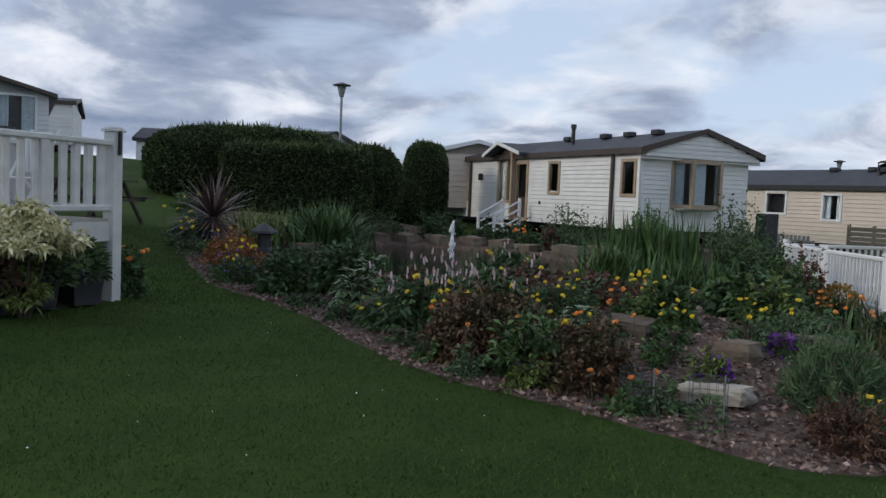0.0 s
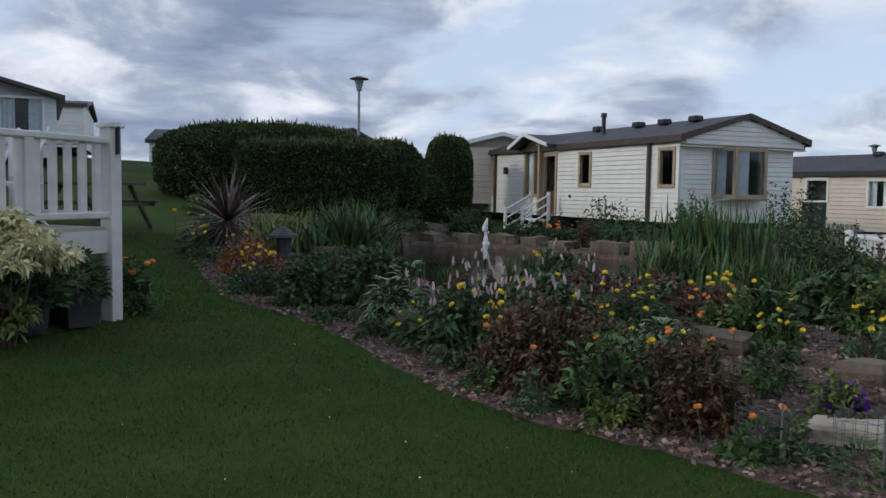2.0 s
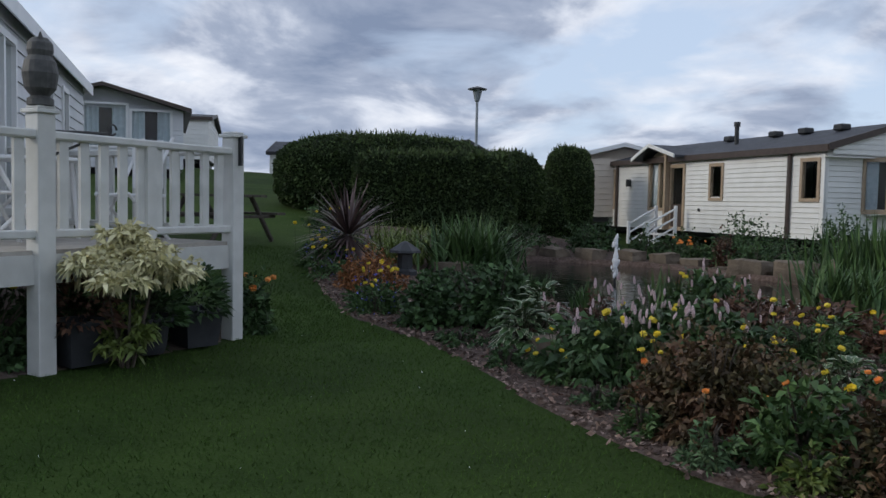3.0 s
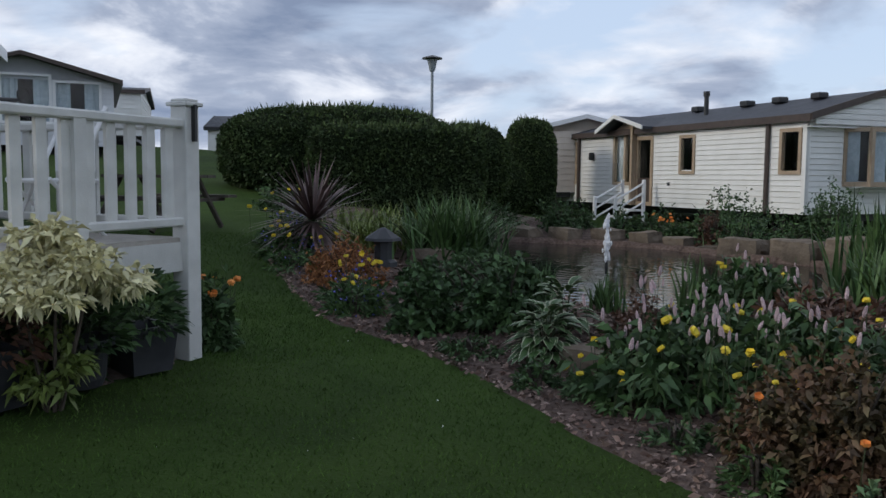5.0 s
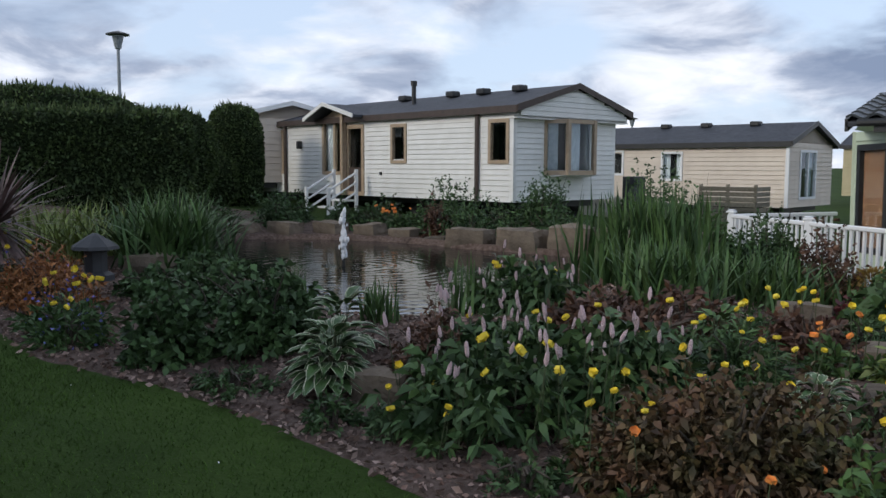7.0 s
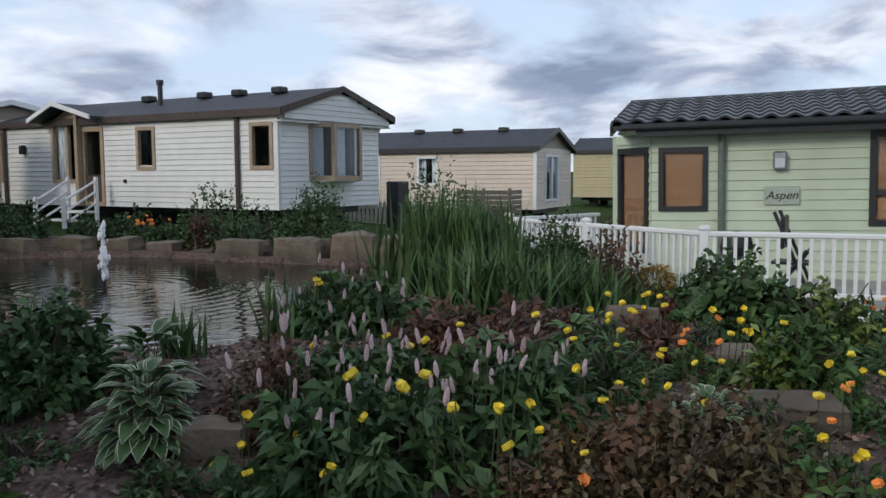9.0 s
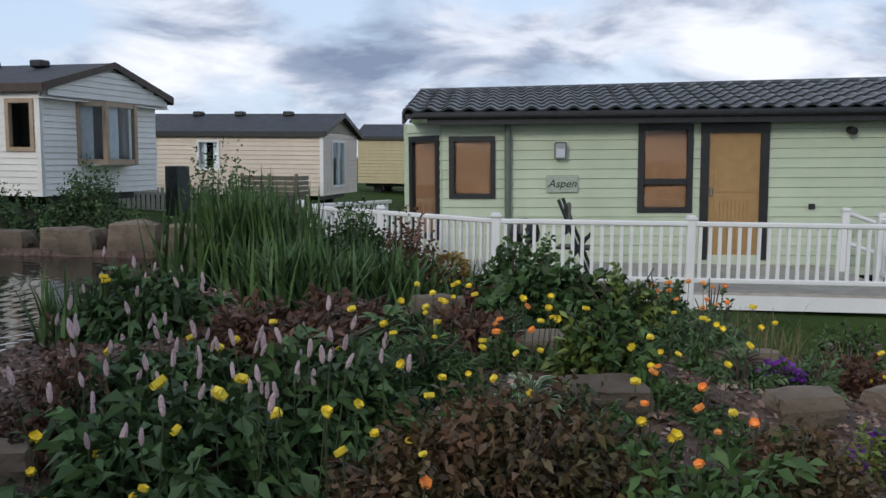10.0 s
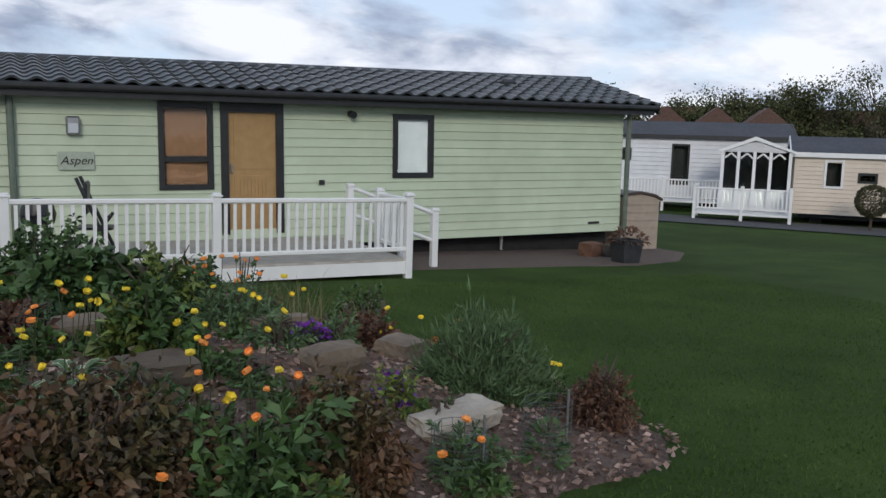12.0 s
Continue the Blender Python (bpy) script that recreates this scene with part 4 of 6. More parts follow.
# ---- homes across the road ----
v1 = plain_home("mobile_home", pose(15.3, 27.2, 0, 0, 0, -42), 7.5, 3.6, -0.4, 1.95, 2.55, M["grey"], M["slate"], M["black"], "pale grey mobile home across the road",
                front=[(3.2, 3.8, 0.1, 1.6, M["black"], "dark"), (1.3, 1.6, 1.0, 1.4, M["black"], "dark")], ground_z=-0.95)
v2m = pose(17.75, 19.35, 0, 0, 0, -47)
v2 = plain_home("mobile_home", v2m, 9, 3.8, -0.55, 1.42, 2.0, M["cream"], M["slate"], M["plastic"], "cream mobile home with white veranda porch",
                front=[(0.95, 1.45, 0.35, 1.2, M["plastic"], "dark"), (2.9, 3.3, 0.4, 1.2, M["plastic"], "dark"), (1.95, 2.45, 0.55, 0.8, M["black"], "dark")], ground_z=-0.98)
# gabled porch with arched openings on its end
bm = prism(bmesh.new(), [(0, 1.38), (1.05, 1.80), (2.3, 1.38), (2.3, 1.46), (1.05, 1.92), (-0.1, 1.46)], -0.1, 2.5)
part("porch_roof", bm, M["plastic"], v2, at=pose(-2.3, -0.35, 0))
for x in (0.05, 0.55, 1.05, 1.55, 2.15):
    part("porch_post", bx(x - 0.05, x + 0.05, -0.05, 0.05, -0.55, 1.42), M["plastic"], v2, at=pose(-2.3, -0.35, 0))
part("porch_wall", bx(0.05, 2.2, 0.12, 0.15, -0.5, 0.15), M["plastic"], v2, at=pose(-2.3, -0.35, 0))
for x in (0.1, 0.6, 1.1, 1.6):
    pn = part("porch_pane", bx(x, x + 0.42, 0.02, 0.03, -0.4, 1.3), M["glass"], v2, at=pose(-2.3, -0.35, 0))
    pn.visible_shadow = False
    part("porch_arch", tube(tube(bmesh.new(), (x + 0.02, 0, 1.2), (x + 0.21, 0, 1.36), 0.03), (x + 0.21, 0, 1.36), (x + 0.4, 0, 1.2), 0.03), M["plastic"], v2, at=pose(-2.3, -0.35, 0))
part("porch_back", bx(0.05, 2.25, 2.3, 2.35, -0.5, 1.4), M["dark"], v2, at=pose(-2.3, -0.35, 0))
vd = empty("veranda_deck", v2m, "white railed veranda deck on posts", "deck")
part("floor", bx(-3.0, -0.1, -1.6, 0.0, -0.62, -0.55), M["plastic"], vd)
railing(vd, (-3.0, -1.6), (-0.1, -1.6), 0.25, -0.45, 0.12, 0.045, M["plastic"])
railing(vd, (-3.0, 0.0), (-3.0, -1.6), 0.25, -0.45, 0.12, 0.045, M["plastic"])
railing(vd, (-0.1, -1.6), (-0.1, -0.05), 0.25, -0.45, 0.12, 0.045, M["plastic"])
for x in (-3.0, -1.55, -0.1):
    newel(vd, x, -1.6, -1.0, 0.32, 0.10, M["plastic"])
newel(vd, -3.0, 0.0, -1.0, 0.32, 0.10, M["plastic"])
d3 = empty("veranda_deck", pose(14.6, 25.2, 0, 0, 0, -42), "white railed deck in front of a grey home", "deck")
part("floor", bx(0, 4.2, 0, 1.4, -0.5, -0.44), M["plastic"], d3)
railing(d3, (0, 0), (4.2, 0), 0.35, -0.35, 0.12, 0.045, M["plastic"])
for x in (0, 2.1, 4.2):
    newel(d3, x, 0, -0.98, 0.42, 0.10, M["plastic"])
d4 = empty("entrance_steps", v2m, "white railed entrance steps", "steps")
for k in range(3):
    part("tread", bx(4.3, 5.3, -0.3 - 0.25 * (k + 1), -0.3 - 0.25 * k, -0.6 - 0.14 * k, -0.56 - 0.14 * k), M["plastic"], d4)
for x in (4.25, 5.35):
    for y, h in ((-0.3, 0.45), (-1.05, 0.05)):
        newel(d4, x, y, -1.0, h, 0.08, M["plastic"])
    part("handrail", tube(bmesh.new(), (x, -0.3, 0.38), (x, -1.05, -0.02), 0.035), M["plastic"], d4)

# ---- sheds, fences, lamp posts ----
sh = empty("storage_shed", pose(5.75, 13.3, 0), "brown plastic storage shed with rounded lid", "shed")
bm = prism(bmesh.new(), [(0, -0.66), (0.95, -0.66), (0.95, 0.38), (0.80, 0.44), (0.45, 0.50), (0.15, 0.48), (0, 0.44)], 0, 0.8)
part("body", bm, M["shed"], sh)
bm = prism(bmesh.new(), [(-0.03, 0.44), (0.14, 0.48), (0.45, 0.51), (0.82, 0.45), (1.0, 0.36), (1.02, 0.40), (0.82, 0.50), (0.45, 0.56), (0.13, 0.53), (-0.03, 0.49)], -0.04, 0.84)
part("lid", bm, M["brown"], sh)
for k in range(6):
    part("rib", bx(0.03, 0.92, -0.012, -0.002, -0.52 + 0.16 * k, -0.49 + 0.16 * k), M["shed"], sh)

sf = empty("fence_panel_store", pose(-12.6, 22.6, 0, 0, 0, -6), "weathered grey slatted wooden bin store", "fence")
for k in range(7):
    part("slat", bx(0, 1.6, 0, 0.03, -0.1 + 0.14 * k, 0.02 + 0.14 * k, bevel=0.004), M["fence"], sf)
    part("slat", bx(1.6, 1.63, 0, 0.9, -0.1 + 0.14 * k, 0.02 + 0.14 * k, bevel=0.004), M["fence"], sf)
for x in (0.02, 0.8, 1.58):
    part("fence_post", bx(x - 0.04, x + 0.04, 0.03, 0.1, -0.35, 0.92), M["fence"], sf)
pf = empty("picket_fence", pose(-17.2, 21.8, 0, 0, 0, -5), "pale wooden picket fence", "fence")
for k in range(30):
    part("picket", bx(k * 0.14, k * 0.14 + 0.09, 0, 0.02, -0.3, 0.55), M["deckwood"], pf)
for z in (-0.1, 0.35):
    part("fence_rail", bx(-0.05, 4.3, 0.02, 0.05, z, z + 0.07), M["deckwood"], pf)
ub = empty("utility_box", pose(-13.15, 18.9, 0, 0, 0, -10), "dark grey metal cabinet beside the white home", "cabinet")
part("body", bx(0, 0.35, 0, 0.5, 0.0, 1.15, bevel=0.02), M["pot"], ub)
part("door", bx(0.03, 0.32, -0.015, -0.002, 0.1, 1.08), M["pot"], ub)


def lamp_post(x, y, top, label):
    z = land(x, y)
    l = empty("street_lamp", pose(x, y, 0), label, "street lamp")
    part("pole", tube(bmesh.new(), (0, 0, z - 0.1), (0, 0, top - 0.45), 0.055, 0.04, 10), M["lampmetal"], l)
    part("lantern", lathe(bmesh.new(), [(0.05, top - 0.46), (0.08, top - 0.43), (0.15, top - 0.12), (0.16, top - 0.10)], 14), M["lampmetal"], l)
    part("cap", lathe(bmesh.new(), [(0.06, top - 0.10), (0.30, top - 0.09), (0.30, top - 0.06), (0.10, top), (0.03, top + 0.02)], 16), M["black"], l)


lamp_post(-24.4, 12.3, 4.86, "grey lamp post with a round lantern head")
lamp_post(-23.5, 41.5, 4.0, "grey lamp post with a lantern behind the homes")
# picnic table
pt = empty("picnic_table", pose(-14.9, 2.3, land(-14.9, 2.3), 0, 0, 35), "dark wooden picnic table on the grass", "table")
for k in range(4):
    part("top_plank", bx(-0.7, 0.7, -0.36 + k * 0.18, -0.2 + k * 0.18, 0.70, 0.74), M["wood"], pt)
for s in (-0.75, 0.6):
    part("bench_plank", bx(-0.7, 0.7, s, s + 0.2, 0.42, 0.46), M["wood"], pt)
for x in (-0.5, 0.5):
    for s in (-1, 1):
        part("leg", tube(bmesh.new(), (x, s * 0.2, 0.7), (x, s * 0.7, 0.0), 0.04, seg=6), M["wood"], pt)
    part("crossbar", bx(x - 0.03, x + 0.03, -0.75, 0.75, 0.37, 0.42), M["wood"], pt)
wb = empty("garden_bench", pose(-27.5, 8.3, land(-27.5, 8.3), 0, 0, 15), "white garden bench on the slope", "bench")
for k in range(3):
    part("seat_plank", bx(-0.8, 0.8, -0.2 + k * 0.14, -0.08 + k * 0.14, 0.43, 0.46), M["plastic"], wb)
for k in range(8):
    part("back_slat", bx(-0.75 + k * 0.2, -0.66 + k * 0.2, 0.24, 0.27, 0.5, 0.95), M["plastic"], wb)
for x in (-0.75, 0.75):
    for y in (-0.18, 0.25):
        part("leg", bx(x - 0.035, x + 0.035, y - 0.035, y + 0.035, -0.1, 0.95 if y > 0 else 0.43), M["plastic"], wb)
# far houses and dark timber
fh = empty("house", pose(33, 45, 0, 0, 0, -40), "distant ochre rendered house with red-brown roof", "house")
for k in range(3):
    x = k * 3.2
    part("wall", bx(x, x + 3.1, 0, 4, -1.5, 2.9), M["terracotta"], fh)
    part("roof", prism(bmesh.new(), [(x - 0.2, 2.9), (x + 1.55, 4.3), (x + 3.3, 2.9)], -0.3, 4.2), M["rooftile"], fh)
    for z in (1.0, 2.5):
        part("window", bx(x + 1.2, x + 1.9, -0.05, -0.005, z - 0.5, z + 0.4), M["dark"], fh)
fh2 = empty("house", pose(40, 52, 0, 0, 0, -40), "distant terrace with long red-brown roof", "house")
part("wall", bx(0, 22, 0, 5, -1.5, 3.1), M["terracotta"], fh2)
part("roof", prism(bmesh.new(), [(-0.3, 3.1), (0.5, 4.7), (21.5, 4.7), (22.3, 3.1)], -0.3, 5.3), M["rooftile"], fh2)
for k in range(8):
    part("window", bx(1.5 + k * 2.6, 2.3 + k * 2.6, -0.05, -0.005, 1.8, 2.7), M["dark"], fh2)


# ---- plants ----
rng = np.random.default_rng(7)


def quads(name, v, material, parent, label="", n=4, mats=None):
    """A mesh of loose polygons of n corners from an array (count, n, 3)."""
    me = bpy.data.meshes.new(name)
    k = len(v)
    me.vertices.add(k * n)
    me.vertices.foreach_set("co", np.ascontiguousarray(v, dtype=np.float32).ravel())
    me.loops.add(k * n)
    me.loops.foreach_set("vertex_index", np.arange(k * n, dtype=np.int32))
    me.polygons.add(k)
    me.polygons.foreach_set("loop_start", np.arange(0, k * n, n, dtype=np.int32))
    me.polygons.foreach_set("loop_total", np.full(k, n, dtype=np.int32))
    me.update()
    me.validate()
    me.materials.append(material)
    ob = new(name, me)
    if parent:
        ob.parent = parent
    return tagged(ob, label) if label else ob


def unit(a):
    return a / np.maximum(np.linalg.norm(a, axis=-1, keepdims=True), 1e-6)


def leaves(p, d, length, width, droop=0.25):
    """Folded pointed leaves at p, growing along d."""
    k = len(p)
    s = rng.uniform(0.65, 1.3, (k, 1))
    side = unit(np.cross(d, rng.normal(size=(k, 3))))
    tip = p + d * length * s - np.array([0, 0, 1]) * droop * length * s
    mid = p + d * length * s * 0.5 + unit(np.cross(side, d)) * length * 0.10
    return np.stack([p, mid + side * width * s * 0.5, tip, mid - side * width * s * 0.5], 1)


def dome(k, rx, ry, h, lo=0.0, fill=0.35, lumps=9, rough=0.22):
    """Points and outward directions over an uneven, clumped mound."""
    d = unit(rng.normal(size=(k, 3)))
    d[:, 2] = np.abs(d[:, 2]) * 1.0 - 0.12
    d = unit(d)
    c = unit(rng.normal(size=(lumps, 3)) + np.array([0, 0, 0.6]))
    amp = rng.uniform(-rough, rough * 1.2, lumps)
    r = 1 + (np.exp(6 * (d @ c.T - 1)) * amp).sum(1)
    r = r * (1 - fill * rng.random(k) ** 2.0)
    p = d * r[:, None] * np.array([rx, ry, h])
    p[:, 2] = np.maximum(p[:, 2], lo)
    return p, unit(d * np.array([1 / rx, 1 / ry, 1 / h]) + rng.normal(size=(k, 3)) * 0.55)


def twigs(parent, rx, ry, h, k=9, material=None):
    bm = bmesh.new()
    for i in range(k):
        a, r = rng.uniform(0, 6.28), rng.uniform(0.2, 0.85)
        q = Vector((rx * r * math.cos(a), ry * r * math.sin(a), h * rng.uniform(0.55, 0.95)))
        m_ = q * 0.5 + Vector((0, 0, 0.08))
        tube(bm, (0.1 * q.x, 0.1 * q.y, -0.05), m_, 0.012, 0.008, 5)
        tube(bm, m_, q, 0.008, 0.004, 5)
    return part("woody_stem", bm, material or M["bark"], parent)


def shoots(k, rx, ry, h, ll, lw, droop, rough, per=16, base=0.25):
    """Leaves set along many arching shoots that end on an uneven mound."""
    n = max(8, k // per)
    tip, d = dome(n, rx, ry, h, fill=0.30, rough=rough)
    tip *= rng.uniform(0.74, 1.06, (n, 1))
    tip[:, 2] = np.maximum(tip[:, 2], 0.03)
    root = tip * np.array([base, base, 0.1]) + rng.normal(size=(n, 3)) * np.array([rx, ry, 0]) * 0.08
    mid = (root + tip) * 0.5 + np.array([0, 0, 1]) * h * 0.10
    i = np.repeat(np.arange(n), per)
    u = 0.30 + 0.70 * rng.random(len(i)) ** 0.7
    w = u[:, None]
    p = root[i] * (1 - w) ** 2 + 2 * mid[i] * w * (1 - w) + tip[i] * w * w
    along = unit((mid[i] - root[i]) * (1 - w) + (tip[i] - mid[i]) * w)
    grow = unit(along * 0.7 + rng.normal(size=p.shape) * 0.75 + np.array([0, 0, 0.15]))
    return leaves(p, grow, ll, lw, droop)


def bush(x, y, rx, ry, h, material, k, ll, lw, label, category="shrub", name="shrub", group="", rough=0.25, fill=0.5, lift=0.0, droop=0.25):
    e = empty(name, pose(x, y, land(x, y) + lift), label, category, group)
    quads("foliage", shoots(k, rx, ry, h, ll, lw, droop, rough + 0.1), material, e)
    twigs(e, rx, ry, h)
    return e


def straps(k, r, h, width, lean, seg=5, curl=1.0):
    """Arching strap leaves out of one crown, as strips of quads."""
    a = rng.uniform(0, 2 * np.pi, k)
    L = rng.uniform(0.65, 1.1, k)
    sp = rng.uniform(0.15, 1.0, k) * lean
    out = []
    dirx, diry = np.cos(a), np.sin(a)
    base = rng.normal(size=(k, 2)) * r
    prev = None
    for s in range(seg + 1):
        u = s / seg
        rad = sp * h * L * (u * 0.7 + 0.5 * u * u * curl)
        z = h * L * (u - 0.42 * curl * sp / max(lean, 0.01) * u ** 2.4)
        c = np.stack([base[:, 0] + dirx * rad, base[:, 1] + diry * rad, z], 1)
        w = width * (1 - u ** 2.2) * 0.5 + 0.001
        sd = np.stack([-diry, dirx, np.zeros(k)], 1) * w
        ring = (c - sd, c + sd)
        if prev is not None:
            out.append(np.stack([prev[0], prev[1], ring[1], ring[0]], 1))
        prev = ring
    return np.concatenate(out)


def clump(x, y, k, r, h, width, lean, material, label, category="plant", name="grass_clump", curl=1.0, lift=0.0, group=""):
    e = empty(name, pose(x, y, land(x, y) + lift), label, category, group)
    quads("leaves", straps(k, r, h, width, lean, curl=curl), material, e)
    return e


# flower heads, shared meshes
def poppy_mesh(material, name="bloom"):
    bm = bmesh.new()
    for i in range(5):
        a = i * 1.2566
        vs = []
        for u, w, o, z in ((0.0, 0.006, 0.0, 0.0), (0.5, 0.026, 0.021, 0.010), (1.0, 0.020, 0.027, 0.036)):
            for s in (-1, 1):
                vs.append(bm.verts.new((o * math.cos(a) - s * w * math.sin(a), o * math.sin(a) + s * w * math.cos(a), z)))
        bm.faces.new((vs[0], vs[1], vs[3], vs[2]))
        bm.faces.new((vs[2], vs[3], vs[5], vs[4]))
    me = bpy.data.meshes.new(name)
    bm.to_mesh(me)
    bm.free()
    me.materials.append(material)
    return me


def spike_mesh():
    bm = lathe(bmesh.new(), [(0.004, 0), (0.012, 0.012), (0.0155, 0.035), (0.014, 0.07), (0.009, 0.092), (0.002, 0.102)], 7)
    for v_ in bm.verts:
        v_.co += Vector(rng.normal(size=3) * 0.0016)
    me = bpy.data.meshes.new("flower_spike")
    bm.to_mesh(me)
    bm.free()
    me.materials.append(M["pink"])
    return me


bm = tube(bmesh.new(), (0, 0, 0), (0, 0, 1), 0.0035, 0.0025, 5)
STEM = bpy.data.meshes.new("stem")
bm.to_mesh(STEM)
bm.free()
STEM.materials.append(M["stem"])
YEL, ORA, SPK = poppy_mesh(M["yellow"]), poppy_mesh(M["orange"]), spike_mesh()


def blooms(parent, n, rx, ry, h0, h1, me, name, size=1.0, tilt=28):
    for i in range(n):
        a, r = rng.uniform(0, 6.28), math.sqrt(rng.random())
        x, y, h = rx * r * math.cos(a), ry * r * math.sin(a), rng.uniform(h0, h1)
        tx, ty = rng.normal() * 5, rng.normal() * 5
        m = pose(x, y, 0, tx, ty, 0)
        share("stem", STEM, parent, m @ Matrix.Diagonal((1, 1, h, 1)))
        s = size * rng.uniform(0.75, 1.25)
        share(name, me, parent, m @ pose(0, 0, h, rng.normal() * tilt, rng.normal() * tilt, rng.uniform(0, 360)) @ Matrix.Diagonal((s, s, s, 1)))


def poppies(x, y, n, rx, ry, h0, h1, me, colour, k=260):
    e = empty("poppy_plant", pose(x, y, land(x, y) + 0.03), colour + " flowering poppy plant in bark mulch", "flower", colour + " poppies in the bed")
    quads("foliage", shoots(k, rx * 0.6, ry * 0.6, h0 * 0.6, 0.08, 0.024, 0.2, 0.3), M["midgreen"], e)
    blooms(e, n, rx, ry, h0 * 0.8, h1 * 0.85, me, "bloom", 0.62)


def hedge(cx, cy, hx, hy, rz, top, k, label, roundness=4.0, name="hedge"):
    base = land(cx, cy) - 0.1
    e = empty(name, pose(cx, cy, base, 0, 0, rz), label, "hedge")
    h = top - base
    d = unit(rng.normal(size=(k, 3)))
    sc = (np.abs(d[:, 0]) ** roundness + np.abs(d[:, 1]) ** roundness + np.abs(d[:, 2]) ** roundness) ** (-1 / roundness)
    q = d * sc[:, None]
    w = np.array([noise.noise(Vector(v_ * 2.1)) for v_ in q])
    w2 = np.array([noise.noise(Vector(v_ * 6.0 + 9)) for v_ in q])
    p = q * np.array([hx, hy, h / 2]) * (1 + 0.05 * w + 0.035 * w2)[:, None] + np.array([0, 0, h / 2])
    p *= (1 - 0.05 * rng.random((k, 1)) ** 2)
    quads("foliage", leaves(p, unit(d + rng.normal(size=(k, 3)) * 0.7), 0.075, 0.045, 0.1), M["hedge"], e)
    t_ = p[(q[:, 2] > 0.8)][: k // 60]
    quads("top_shoots", leaves(t_, unit(rng.normal(size=t_.shape) * 0.3 + np.array([0, 0, 1])), 0.17, 0.03, 0.0), M["hedge"], e).name = "top_growth"
    # solid core behind the leaves, coloured dark as the shade within the hedge
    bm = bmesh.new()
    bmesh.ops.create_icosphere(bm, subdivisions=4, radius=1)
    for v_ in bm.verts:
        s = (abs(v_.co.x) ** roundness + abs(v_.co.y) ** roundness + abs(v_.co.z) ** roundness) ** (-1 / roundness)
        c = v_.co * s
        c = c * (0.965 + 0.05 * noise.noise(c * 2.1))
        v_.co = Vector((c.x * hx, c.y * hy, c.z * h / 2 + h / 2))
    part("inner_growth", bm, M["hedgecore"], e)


hedge(-17.75, 7.55, 0.85, 1.68, -26, 2.28, 32000, "dense dark green clipped hedge block", 9)
hedge(-20.0, 7.35, 1.5, 2.55, -22, 2.78, 38000, "large dark green clipped hedge with rounded ends", 3.2)
hedge(-20.1, 10.75, 1.0, 1.05, -30, 2.56, 16000, "dark green rounded hedge beside the clipped block", 2.6)
hedge(-22.2, 13.2, 0.6, 0.9, -32, 1.75, 8000, "low dark green hedge between taller ones", 3.0)
hedge(-22.1, 14.2, 0.68, 0.70, -33, 2.93, 12000, "dark green clipped column of hedge", 3.6)

# borders: kind, place and size
S = "dark green leafy garden shrub"
for x, y, rx, h, k in ((-9.0, 3.15, 0.42, 0.55, 2600), (-8.6, 3.7, 0.5, 0.62, 4200), (-9.5, 3.9, 0.5, 0.45, 3000), (-10.3, 4.4, 0.5, 0.34, 2200), (-11.0, 4.4, 0.45, 0.3, 1800)):
    bush(x, y, rx, rx, h, M["dkgreen"], k, 0.075, 0.045, S + " at the edge of the lawn", group="dark shrubs by the lawn")
bush(-11.1, 3.35, 0.6, 0.5, 0.46, M["rust"], 4200, 0.06, 0.018, "rust-orange feathery heath shrub")
for x, y, r, h in ((-10.2, 3.05, 0.35, 0.35), (-9.8, 2.85, 0.3, 0.3), (-11.9, 3.25, 0.45, 0.3), (-12.6, 3.3, 0.4, 0.35), (-13.5, 3.6, 0.45, 0.4), (-14.3, 4.2, 0.5, 0.5)):
    e = bush(x, y, r, r, h, M["midgreen"], 1100, 0.10, 0.022, "low green border plant with small flowers", "plant", "border_plant", "low plants along the lawn edge")
    blooms(e, 5, r, r, h, h + 0.18, YEL, "bloom", 0.8)
    p, d = dome(60, r * 0.8, r * 0.8, h + 0.08)
    quads("blue_flowers", leaves(p, d, 0.035, 0.03), M["blueflower"], e)
# cordyline
e = empty("cordyline", pose(-12.54, 3.6, land(-12.54, 3.6)), "purple-bronze cordyline palm with spiky strap leaves", "palm")
part("trunk", tube(bmesh.new(), (0, 0, -0.05), (0, 0, 0.45), 0.07, 0.055, 10), M["bark"], e)
k = 210
d = unit(rng.normal(size=(k, 3)) + np.array([0, 0, 0.45]))
p0 = np.tile(np.array([0, 0, 0.48]), (k, 1)) + d * 0.04
sd = unit(np.cross(d, np.array([0, 0, 1.0]) + 0.01))
L = rng.uniform(0.62, 0.95, (k, 1))
q1, q2 = p0 + d * L * 0.55, p0 + d * L - np.array([0, 0, 1]) * L * 0.10
quads("strap_leaves", np.concatenate([np.stack([p0 - sd * 0.012, p0 + sd * 0.012, q1 + sd * 0.017, q1 - sd * 0.017], 1), np.stack([q1 - sd * 0.017, q1 + sd * 0.017, q2 + sd * 0.001, q2 - sd * 0.001], 1)]), M["cordy"], e)
